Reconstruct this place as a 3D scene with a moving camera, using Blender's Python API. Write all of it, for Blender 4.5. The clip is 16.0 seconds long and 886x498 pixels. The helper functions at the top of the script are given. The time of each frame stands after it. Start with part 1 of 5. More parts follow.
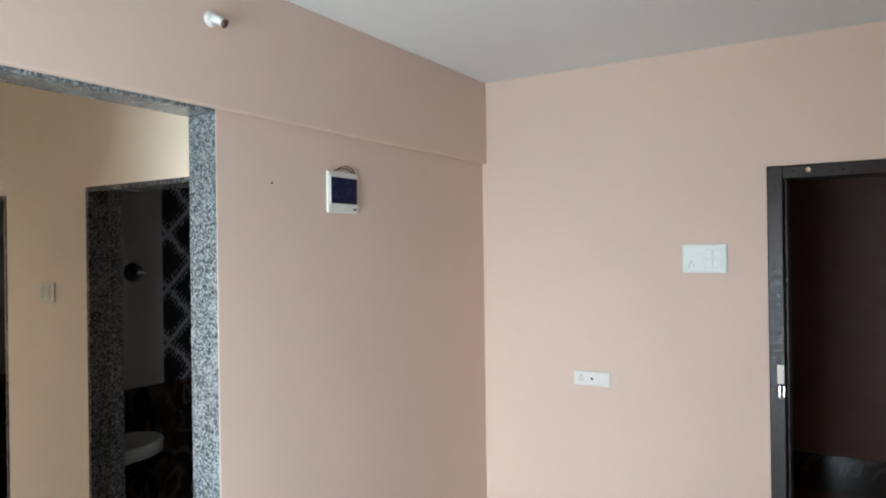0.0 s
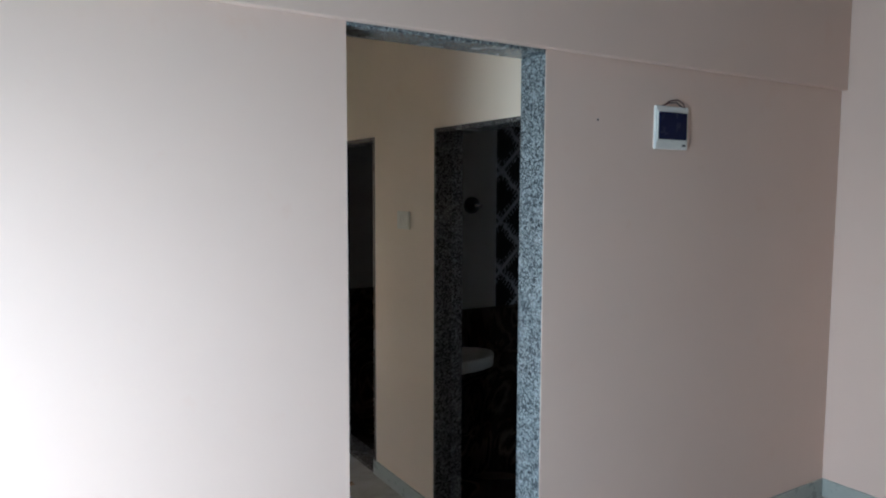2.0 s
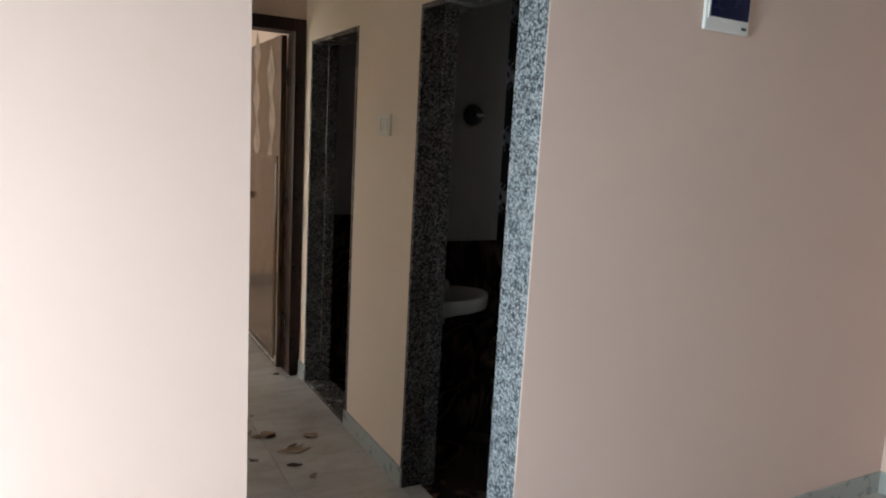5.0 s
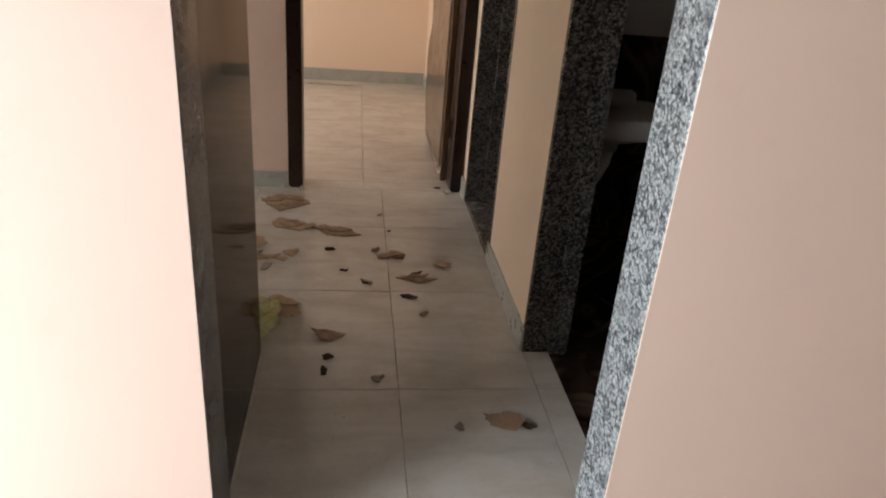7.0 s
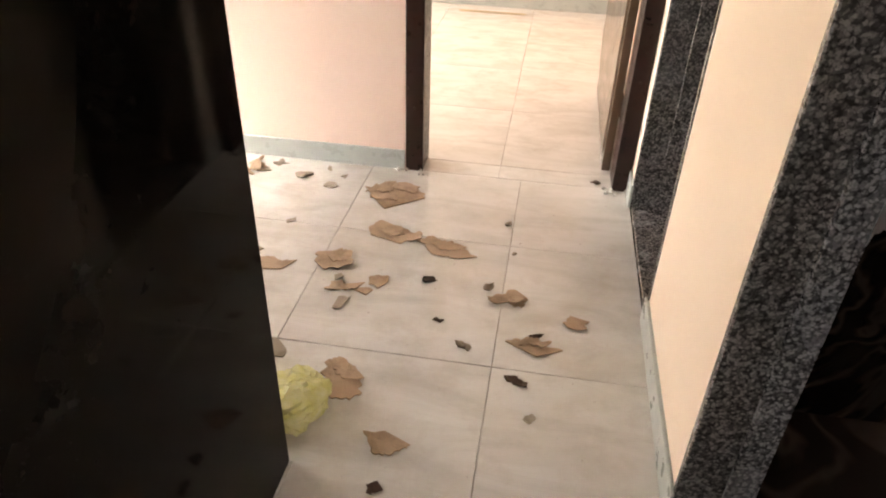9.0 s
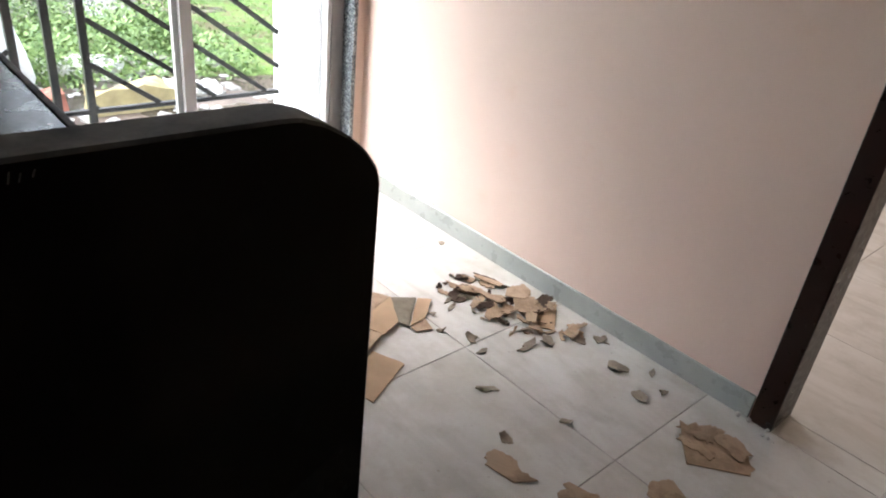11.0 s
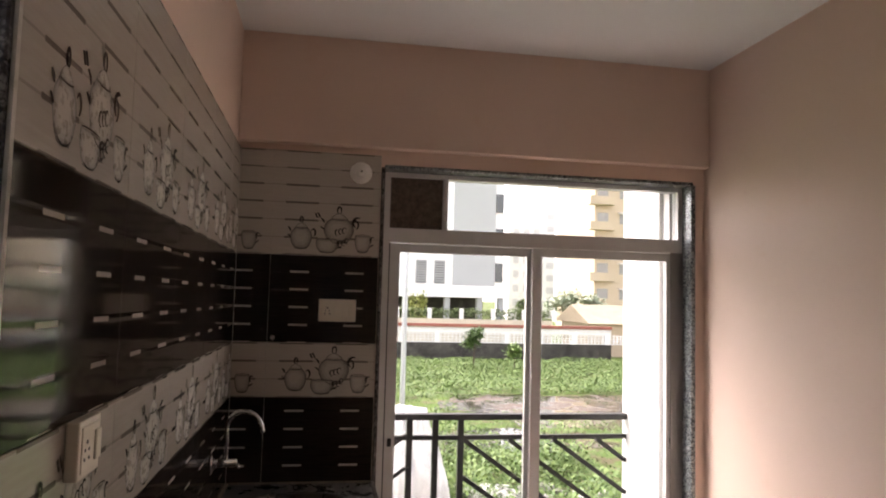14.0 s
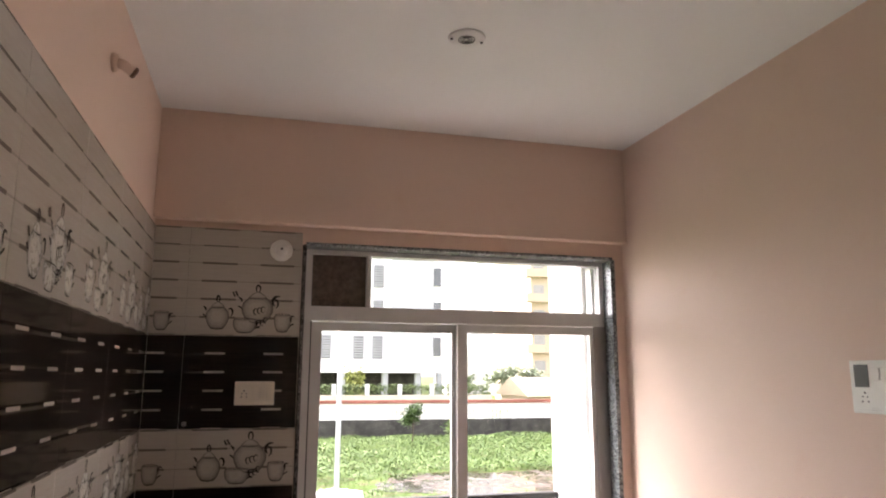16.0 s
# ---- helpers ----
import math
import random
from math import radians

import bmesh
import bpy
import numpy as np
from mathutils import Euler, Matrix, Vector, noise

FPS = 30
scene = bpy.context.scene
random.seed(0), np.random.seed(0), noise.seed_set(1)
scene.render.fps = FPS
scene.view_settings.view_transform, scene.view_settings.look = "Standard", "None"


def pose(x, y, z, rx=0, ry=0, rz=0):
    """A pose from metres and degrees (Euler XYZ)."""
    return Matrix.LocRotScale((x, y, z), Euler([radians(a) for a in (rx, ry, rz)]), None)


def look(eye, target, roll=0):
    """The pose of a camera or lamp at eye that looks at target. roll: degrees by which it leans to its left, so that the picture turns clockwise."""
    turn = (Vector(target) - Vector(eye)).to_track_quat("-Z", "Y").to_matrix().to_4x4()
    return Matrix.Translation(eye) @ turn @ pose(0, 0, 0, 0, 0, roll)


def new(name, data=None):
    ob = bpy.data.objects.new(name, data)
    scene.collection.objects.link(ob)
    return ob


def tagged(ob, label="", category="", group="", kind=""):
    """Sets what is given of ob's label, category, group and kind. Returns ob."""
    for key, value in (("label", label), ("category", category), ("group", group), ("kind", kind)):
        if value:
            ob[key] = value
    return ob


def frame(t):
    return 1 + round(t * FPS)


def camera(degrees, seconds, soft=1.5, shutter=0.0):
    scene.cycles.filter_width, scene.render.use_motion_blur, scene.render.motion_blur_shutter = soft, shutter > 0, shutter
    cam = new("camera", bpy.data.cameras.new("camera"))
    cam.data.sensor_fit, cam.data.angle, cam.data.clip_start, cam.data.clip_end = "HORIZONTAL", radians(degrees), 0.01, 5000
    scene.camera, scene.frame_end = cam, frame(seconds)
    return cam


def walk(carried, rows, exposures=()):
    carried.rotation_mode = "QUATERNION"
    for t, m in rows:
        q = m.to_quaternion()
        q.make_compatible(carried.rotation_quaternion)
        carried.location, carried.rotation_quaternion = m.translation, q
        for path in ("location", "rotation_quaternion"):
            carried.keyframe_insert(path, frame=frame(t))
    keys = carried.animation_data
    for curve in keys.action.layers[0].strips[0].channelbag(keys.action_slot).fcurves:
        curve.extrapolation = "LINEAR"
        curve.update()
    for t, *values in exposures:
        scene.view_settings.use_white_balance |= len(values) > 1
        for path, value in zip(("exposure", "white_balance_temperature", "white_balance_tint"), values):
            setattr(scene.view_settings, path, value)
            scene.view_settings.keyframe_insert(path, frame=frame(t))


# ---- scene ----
cam = camera(65.3, 16.0, soft=2.0)
PATH = [
    (0, (0.182, 0.198, 1.65), (1.883, 1.251, 1.654), -0.8),
    (0.5, (0.17, 0.193, 1.664), (1.729, 1.445, 1.649), -1.4),
    (1, (0.155, 0.193, 1.684), (1.589, 1.586, 1.647), -0.6),
    (1.5, (0.171, 0.174, 1.635), (1.437, 1.721, 1.588), -1.0),
    (2, (0.16, 0.15, 1.643), (1.204, 1.847, 1.474), 0.2),
    (2.5, (0.138, 0.147, 1.637), (1.093, 1.898, 1.486), -0.5),
    (3, (0.145, 0.176, 1.647), (1.189, 1.873, 1.472), -0.1),
    (3.5, (0.231, 0.267, 1.598), (1.355, 1.903, 1.361), -1.0),
    (5.8, (0.918, 0.729, 1.365), (1.648, 2.524, 0.867), 3.6),
    (6, (0.973, 0.769, 1.351), (1.59, 2.579, 0.765), 2.2),
    (6.5, (1.184, 0.897, 1.311), (1.425, 2.781, 0.685), 2.3),
    (7, (1.301, 1.119, 1.24), (1.566, 2.915, 0.401), 4.8),
    (7.5, (1.366, 1.341, 1.222), (1.493, 3.049, 0.189), 2.2),
    (8, (1.511, 1.542, 1.277), (1.32, 3.223, 0.21), 1.3),
    (8.5, (1.515, 1.761, 1.251), (1.422, 3.447, 0.18), 3.9),
    (9, (1.51, 2.011, 1.284), (1.268, 3.66, 0.179), 2.0),
    (9.5, (1.508, 2.188, 1.305), (0.95, 3.848, 0.341), 2.2),
    (9.7, (1.461, 2.257, 1.31), (0.832, 3.913, 0.382), 1.9),
    (11.8, (1.526, 2.728, 1.345), (-0.139, 3.472, 0.525), 3.4),
    (12, (1.537, 2.729, 1.356), (-0.209, 3.366, 0.619), 1.2),
    (12.5, (1.547, 2.676, 1.38), (-0.27, 3.248, 0.77), 1.3),
    (13, (1.669, 2.738, 1.432), (-0.261, 3.048, 1.005), 1.5),
    (13.5, (1.779, 2.764, 1.516), (-0.193, 3.082, 1.411), 0.2),
    (14, (1.855, 2.767, 1.556), (-0.111, 3.103, 1.702), 1.5),
    (14.5, (1.895, 2.785, 1.569), (-0.075, 3.035, 1.815), 0.2),
    (15, (1.892, 2.774, 1.564), (-0.065, 2.998, 1.909), 0.1),
    (15.5, (1.87, 2.754, 1.562), (-0.049, 3.104, 2.004), -0.4),
    (16, (1.85, 2.834, 1.572), (-0.053, 3.335, 1.932), 0.2),
]
walk(cam, [(t, look(e, g, r)) for t, e, g, r in PATH], exposures=[
    (0, 3.2, 6650, 8), (0.5, 3.12, 6350, 6), (1.0, 3.04, 6300, 6), (1.5, 2.9, 6100, 7), (2.0, 2.35, 5900, 6), (3.0, 2.26, 6000, 7), (3.7, 2.42, 6200, 9), (5.8, 2.78, 6950, 12), (6.5, 2.74, 7300, 15), (7, 3.05, 7600, 18), (7.5, 3.36, 7750, 21), (8, 3.62, 9200, 26), (8.5, 4.3, 8000, 18), (9, 4.8, 7350, 16), (9.5, 4.35, 6400, 13), (9.7, 4.25, 6300, 12),
    (11.8, 2.75, 6100, 12), (12.5, 2.65, 6150, 13), (13.2, 2.45, 6850, 16), (14.0, 2.78, 7100, 24), (14.5, 2.97, 7000, 24), (15.2, 3.37, 6800, 23), (16, 3.36, 6900, 23)])

# world: an overcast, slightly warm white sky
world = bpy.data.worlds.new("world")
scene.world = world
world.use_nodes = True
wn, wl = world.node_tree.nodes, world.node_tree.links
sky = wn.new("ShaderNodeTexSky")
sky.sky_type, sky.sun_disc, sky.sun_elevation, sky.sun_rotation = "NISHITA", False, radians(57), radians(225)
grey = wn.new("ShaderNodeRGBToBW")
cloud = wn.new("ShaderNodeMixRGB")
cloud.inputs[0].default_value = 0.8
wl.new(sky.outputs[0], grey.inputs[0])
wl.new(sky.outputs[0], cloud.inputs[1])
wl.new(grey.outputs[0], cloud.inputs[2])
wl.new(cloud.outputs[0], wn["Background"].inputs[0])
wn["Background"].inputs[1].default_value = 0.15
sun = new("sun", bpy.data.lights.new("sun", "SUN"))
sun.data.energy, sun.data.angle, sun.data.color = 1.25, radians(45), (1.0, 0.985, 0.96)
sun.matrix_world = look((0, 0, 0), (0.45, 0.45, -1.0))


def opening_light(name, eye, target, w, h, watts, color, spread=180):
    """Skylight that comes in through a window or balcony door."""
    lamp = new(name, bpy.data.lights.new(name, "AREA"))
    lamp.data.shape, lamp.data.size, lamp.data.size_y, lamp.data.energy = "RECTANGLE", w, h, watts
    lamp.data.color = color
    lamp.data.spread = radians(spread)
    lamp.matrix_world = look(eye, target)
    return lamp


opening_light("living_window_light", (-1.05, 1.24, 0.98), (3.0, 3.4, 0.35), 1.56, 1.86, 9.5, (0.66, 0.83, 1.0), 125)
opening_light("bedroom_window_light", (-1.05, 5.9, 1.3), (3.0, 5.9, 1.2), 1.5, 1.4, 4.5, (0.95, 0.98, 1.0))

# ---------------------------------------------------------------- materials


class Mat:
    """A small wrapper for a node material."""

    def __init__(self, name, rough=0.6, metal=0.0, color=(0.5, 0.5, 0.5), spec=0.5):
        self.m = bpy.data.materials.new(name)
        self.m.use_nodes = True
        self.n, self.l = self.m.node_tree.nodes, self.m.node_tree.links
        self.b = self.n["Principled BSDF"]
        self.b.inputs["Roughness"].default_value = rough
        self.b.inputs["Metallic"].default_value = metal
        self.b.inputs["Base Color"].default_value = (*color, 1)
        self.b.inputs["Specular IOR Level"].default_value = spec
        self.co = None

    def add(self, kind, **values):
        node = self.n.new(kind)
        for key, value in values.items():
            node.inputs[key.replace("_", " ")].default_value = value
        return node

    def coords(self, scale=(1, 1, 1), rand=0.0):
        tc = self.n.new("ShaderNodeTexCoord")
        mp = self.n.new("ShaderNodeMapping")
        mp.inputs["Scale"].default_value = scale
        self.l.new(tc.outputs["Object"], mp.inputs[0])
        if rand:
            oi = self.n.new("ShaderNodeObjectInfo")
            mul = self.n.new("ShaderNodeMath")
            mul.operation = "MULTIPLY"
            mul.inputs[1].default_value = rand
            self.l.new(oi.outputs["Random"], mul.inputs[0])
            self.l.new(mul.outputs[0], mp.inputs["Location"])
        return mp.outputs[0]

    def noise(self, co, scale, detail=4.0, rough=0.55, distort=0.0):
        t = self.add("ShaderNodeTexNoise", Scale=scale, Detail=detail, Roughness=rough, Distortion=distort)
        self.l.new(co, t.inputs["Vector"])
        return t.outputs[0]

    def ramp(self, fac, stops, hard=False):
        r = self.n.new("ShaderNodeValToRGB")
        r.color_ramp.interpolation = "CONSTANT" if hard else "LINEAR"
        el = r.color_ramp.elements
        while len(el) < len(stops):
            el.new(0.5)
        for e, (p, c) in zip(el, stops):
            e.position = p
            e.color = (*c, 1) if isinstance(c, tuple) else (c, c, c, 1)
        self.l.new(fac, r.inputs[0])
        return r.outputs[0]

    def mix(self, fac, a, b, kind="MIX"):
        x = self.n.new("ShaderNodeMixRGB")
        x.blend_type = kind
        for i, v in enumerate((fac, a, b)):
            if isinstance(v, tuple):
                x.inputs[i].default_value = (*v, 1)
            elif isinstance(v, (int, float)):
                x.inputs[i].default_value = v if i == 0 else (v, v, v, 1)
            else:
                self.l.new(v, x.inputs[i])
        return x.outputs[0]

    def bump(self, height, strength=0.2, dist=0.01):
        b = self.add("ShaderNodeBump", Strength=strength, Distance=dist)
        self.l.new(height, b.inputs["Height"])
        self.l.new(b.outputs[0], self.b.inputs["Normal"])

    def to(self, socket, out):
        self.l.new(out, self.b.inputs[socket])
        return self


def paint(name, base, stain, rough=0.62):
    """Roller-painted plaster: faint blotches, patches and fine relief."""
    k = Mat(name, rough, spec=0.3)
    co = k.coords()
    big = k.ramp(k.noise(co, 1.1, 5), [(0.35, 0.0), (0.75, 1.0)])
    col = k.mix(big, base, tuple(c * 0.95 for c in base))
    spots = k.ramp(k.noise(co, 5.5, 6, 0.65), [(0.62, 0.0), (0.78, 0.55)])
    col = k.mix(spots, col, stain)
    k.to("Base Color", col)
    relief = k.mix(0.35, k.noise(co, 160, 2), k.noise(co, 14, 4))
    k.bump(relief, 0.08, 0.004)
    return k.m


def granite(name, pale, grey, dark, cover=0.5, rough=0.16):
    """Pale crystals two centimetres across with dark mica between them."""
    k = Mat(name, rough)
    co = k.coords(rand=7.0)
    warp = k.mix(0.02, co, k.noise(co, 45, 3), "ADD")
    v = k.add("ShaderNodeTexVoronoi", Scale=135)
    k.l.new(warp, v.inputs["Vector"])
    cell = k.n.new("ShaderNodeRGBToBW")
    k.l.new(v.outputs["Color"], cell.inputs[0])
    crystal = k.ramp(cell.outputs[0], [(0.22, tuple(c * 0.45 for c in grey)), (0.40, grey), (0.66, pale), (0.85, tuple(c * 0.8 for c in pale))])
    mica = k.ramp(k.mix(0.35, k.noise(co, 80, 4, 0.65), v.outputs["Distance"]), [(cover - 0.12, 0.0), (cover - 0.03, 0.55), (cover + 0.06, 1.0)])
    grain = k.ramp(k.noise(co, 260, 2), [(0.56, 0.0), (0.68, 0.75)])
    col = k.mix(mica, crystal, dark)
    k.to("Base Color", k.mix(grain, col, tuple(c * 1.6 for c in dark)))
    k.to("Roughness", k.ramp(k.noise(co, 9, 4), [(0.3, rough), (0.8, rough + 0.2)]))
    return k.m


def plain(name, c, rough=0.5, metal=0.0, var=0.12, scale=8, bump=0.0, spec=0.5, rand=3.0):
    k = Mat(name, rough, metal, c, spec)
    co = k.coords(rand=rand)
    n = k.noise(co, scale, 5, 0.6)
    k.to("Base Color", k.mix(k.ramp(n, [(0.3, 0.0), (0.75, 1.0)]), c, tuple(x * (1 - var * 2) for x in c)))
    k.to("Roughness", k.ramp(k.noise(co, scale * 3, 3), [(0.3, max(rough - 0.07, 0.02)), (0.7, min(rough + 0.1, 1))]))
    if bump:
        k.bump(k.noise(co, scale * 6, 4), bump, 0.005)
    return k.m


PINK = paint("pink_paint", (0.74, 0.565, 0.475), (0.70, 0.49, 0.385))
# the warm light cast of passage and bedroom is put into this colour
PEACH = paint("warm_cast_paint", (0.835, 0.675, 0.53), (0.78, 0.58, 0.42))
CEIL = paint("ceiling_paint", (0.78, 0.77, 0.76), (0.73, 0.72, 0.71), 0.75)
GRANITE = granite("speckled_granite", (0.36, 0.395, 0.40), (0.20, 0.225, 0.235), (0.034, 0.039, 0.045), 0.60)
# the same stone, browned and darkened in colour for the dim doorways
GRANITE_DIM = granite("dimmed_brownish_granite", (0.25, 0.232, 0.222), (0.125, 0.115, 0.110), (0.024, 0.021, 0.020), 0.57)
# the same stone again, shade and a blue cast put into its colour
GRANITE_SHADED = granite("shaded_bluish_granite", (0.175, 0.19, 0.21), (0.085, 0.095, 0.11), (0.020, 0.022, 0.026), 0.57)
DARKWOOD = plain("dark_brown_gloss_paint", (0.020, 0.0072, 0.005), 0.32, 0, 0.25, 14, spec=0.3)
ALU = plain("powder_coated_aluminium", (0.62, 0.61, 0.60), 0.38, 0.0, 0.06, 6)
# two darker copies of the frame's aluminium, shade put into the colour
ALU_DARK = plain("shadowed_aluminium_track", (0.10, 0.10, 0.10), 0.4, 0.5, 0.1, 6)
ALU_SHADE = plain("shade_grey_aluminium", (0.26, 0.25, 0.245), 0.4, 0.2, 0.08, 6)
PLASTIC = plain("white_plastic", (0.80, 0.79, 0.75), 0.32, 0, 0.04, 5)
IVORY = plain("ivory_plastic", (0.78, 0.72, 0.62), 0.35, 0, 0.04, 5)
SOOT = plain("black_plastic", (0.012, 0.012, 0.014), 0.35, 0, 0.1, 9)
SMOKED = plain("smoked_blue_cover", (0.005, 0.009, 0.045), 0.22, 0, 0.1, 9, spec=0.15)
CHROME = plain("chrome", (0.75, 0.75, 0.76), 0.12, 1.0, 0.05, 9)
STEEL = plain("dirty_steel", (0.10, 0.088, 0.074), 0.30, 0.75, 0.35, 12)
BRASS = plain("antique_brass", (0.16, 0.10, 0.05), 0.35, 0.9, 0.2, 20)
GROUT = plain("grout", (0.33, 0.285, 0.23), 0.9, 0, 0.38, 5)
GROUT_WHITE = plain("white_cement", (0.62, 0.60, 0.55), 0.85, 0, 0.2, 30)
SKIRT = plain("grey_green_skirting_tile", (0.40, 0.42, 0.385), 0.3, 0, 0.1, 6)
# white ceramic greyed in colour for a dirty bowl and the bathroom's dimness
CERAMIC = plain("greyed_white_ceramic", (0.46, 0.44, 0.41), 0.35, 0, 0.10, 7)
RAIL = plain("black_iron_paint", (0.028, 0.027, 0.026), 0.45, 0, 0.3, 18, 0.1)
WHITEWALL = plain("white_exterior_paint", (0.80, 0.80, 0.79), 0.7, 0, 0.06, 2, 0.1)
INK = plain("black_print", (0.035, 0.03, 0.028), 0.2, 0, 0.2, 40)
PLY = plain("patterned_board", (0.16, 0.115, 0.085), 0.45, 0, 0.4, 45)


def polished_black():
    k = Mat("polished_black_granite", 0.08, spec=0.036)
    k.b.inputs["Specular Tint"].default_value = (1.0, 0.78, 0.66, 1)
    co = k.coords()
    fleck = k.ramp(k.noise(co, 230, 2), [(0.68, (0.0042, 0.0029, 0.0023)), (0.76, (0.010, 0.009, 0.0085))])
    smear = k.ramp(k.noise(co, 4.5, 6, 0.7), [(0.52, 0.0), (0.75, 0.5)])
    body = k.mix(smear, fleck, (0.013, 0.0092, 0.0070))
    blots = k.ramp(k.noise(co, 26, 5, 0.7), [(0.62, 0.0), (0.72, 0.7)])
    body = k.mix(blots, body, (0.011, 0.010, 0.0095))
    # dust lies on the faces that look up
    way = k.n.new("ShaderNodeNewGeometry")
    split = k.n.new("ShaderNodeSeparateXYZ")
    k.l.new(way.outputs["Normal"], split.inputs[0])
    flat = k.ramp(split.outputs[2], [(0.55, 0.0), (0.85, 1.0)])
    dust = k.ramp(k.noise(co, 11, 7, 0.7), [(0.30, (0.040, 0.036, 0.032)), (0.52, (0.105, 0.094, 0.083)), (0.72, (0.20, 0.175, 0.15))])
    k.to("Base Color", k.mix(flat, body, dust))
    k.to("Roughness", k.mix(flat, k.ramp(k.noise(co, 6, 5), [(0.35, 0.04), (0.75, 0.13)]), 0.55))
    return k.m


def dusty_counter():
    k = Mat("dusty_black_granite", 0.3)
    co = k.coords()
    dust = k.ramp(k.noise(co, 6.5, 9, 0.72, 0.3), [(0.36, 0.0), (0.52, 0.5), (0.68, 1.0)])
    grit = k.ramp(k.noise(co, 90, 4, 0.65), [(0.50, 0.0), (0.70, 0.6)])
    wiped = k.ramp(k.noise(k.coords((1, 1.6, 1)), 15, 9, 0.78, 0.2), [(0.45, 0.0), (0.70, 0.75)])
    col = k.mix(dust, (0.030, 0.029, 0.027), (0.19, 0.18, 0.165))
    col = k.mix(wiped, col, (0.042, 0.039, 0.035))
    k.to("Base Color", k.mix(grit, col, (0.12, 0.11, 0.097)))
    k.to("Roughness", k.mix(dust, 0.14, 0.55))
    return k.m


def grout():
    """Joint cement, close to the tile's colour where clean, with dark broken stretches of dirt."""
    k = Mat("grout", 0.9)
    co = k.coords()
    k.to("Base Color", k.ramp(k.noise(co, 3.6, 5, 0.65), [(0.40, (0.44, 0.41, 0.36)), (0.50, (0.34, 0.29, 0.24)), (0.60, (0.13, 0.095, 0.07))]))
    return k.m


def floor_tile():
    """Vitrified tile: cream with soft drawn-out veins, a gloss glaze, dust and scuffs."""
    k = Mat("vitrified_floor_tile", 0.14)
    co = k.coords((1.2, 4.5, 1), rand=9.0)
    vein = k.ramp(k.noise(co, 1.9, 6, 0.6, 0.9), [(0.30, (0.60, 0.58, 0.54)), (0.52, (0.54, 0.515, 0.47)), (0.74, (0.46, 0.43, 0.38))])
    flat = k.coords((1, 1, 1), rand=5.0)
    dirt = k.ramp(k.noise(flat, 7, 8, 0.7), [(0.48, 0.0), (0.72, 0.55)])
    specks = k.ramp(k.noise(flat, 55, 3, 0.6), [(0.70, 0.0), (0.76, 0.7)])
    col = k.mix(dirt, vein, (0.40, 0.35, 0.29))
    smudge = k.ramp(k.noise(flat, 2.1, 5, 0.6, 1.0), [(0.52, 0.0), (0.70, 0.45)])
    col = k.mix(smudge, col, (0.43, 0.37, 0.295))
    k.to("Base Color", k.mix(specks, col, (0.27, 0.22, 0.17)))
    k.to("Roughness", k.ramp(k.noise(flat, 5, 6), [(0.3, 0.12), (0.75, 0.22)]))
    return k.m


def strip_tile(name, base, other, dash, dash_len, rough, spec):
    """Glazed wall tile of five planks, with a short dash at each plank's edge, twice a tile."""
    k = Mat(name, rough, spec=spec)
    co = k.coords()
    split = k.n.new("ShaderNodeSeparateXYZ")
    k.l.new(co, split.inputs[0])

    def calc(op, a, b=None):
        mth = k.n.new("ShaderNodeMath")
        mth.operation = op
        for i, v in enumerate((a, b)):
            if isinstance(v, (int, float)):
                mth.inputs[i].default_value = v
            elif v is not None:
                k.l.new(v, mth.inputs[i])
        return mth.outputs[0]

    row = calc("ABSOLUTE", calc("SUBTRACT", calc("FRACT", calc("ADD", calc("DIVIDE", split.outputs[2], 0.0725), 0.5)), 0.5))
    online = calc("LESS_THAN", row, 0.058)
    col_ = calc("FRACT", calc("DIVIDE", split.outputs[0], 0.225))
    indash = calc("LESS_THAN", calc("ABSOLUTE", calc("SUBTRACT", col_, 0.5)), dash_len)
    edge = calc("LESS_THAN", row, 0.03)
    on = calc("MULTIPLY", online, indash)
    grain = k.ramp(k.noise(k.coords((2, 2, 22), rand=4.0), 6, 5), [(0.3, 0.0), (0.75, 1.0)])
    body = k.mix(grain, base, other)
    body = k.mix(calc("MULTIPLY", edge, 0.6), body, tuple(c * 0.55 for c in base))
    k.to("Base Color", k.mix(on, body, dash))
    pillow = k.ramp(row, [(0.0, 0.0), (0.10, 0.8), (0.35, 1.0)])
    k.bump(k.mix(0.10, pillow, k.noise(k.coords(rand=2.0), 9, 2)), 0.22, 0.003)
    k.to("Roughness", k.ramp(k.noise(k.coords(rand=3.0), 6, 4), [(0.3, rough), (0.8, rough + 0.07)]))
    return k.m


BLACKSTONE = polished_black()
COUNTER = dusty_counter()
TILE = floor_tile()
FLOOR_JOINT = grout()
TILE_DARK = strip_tile("dark_plank_wall_tile", (0.016, 0.011, 0.009), (0.030, 0.021, 0.017), (0.42, 0.38, 0.34), 0.17, 0.05, 0.21)
TILE_LIGHT = strip_tile("cream_plank_wall_tile", (0.50, 0.46, 0.41), (0.45, 0.41, 0.36), (0.17, 0.15, 0.13), 0.30, 0.12, 0.45)


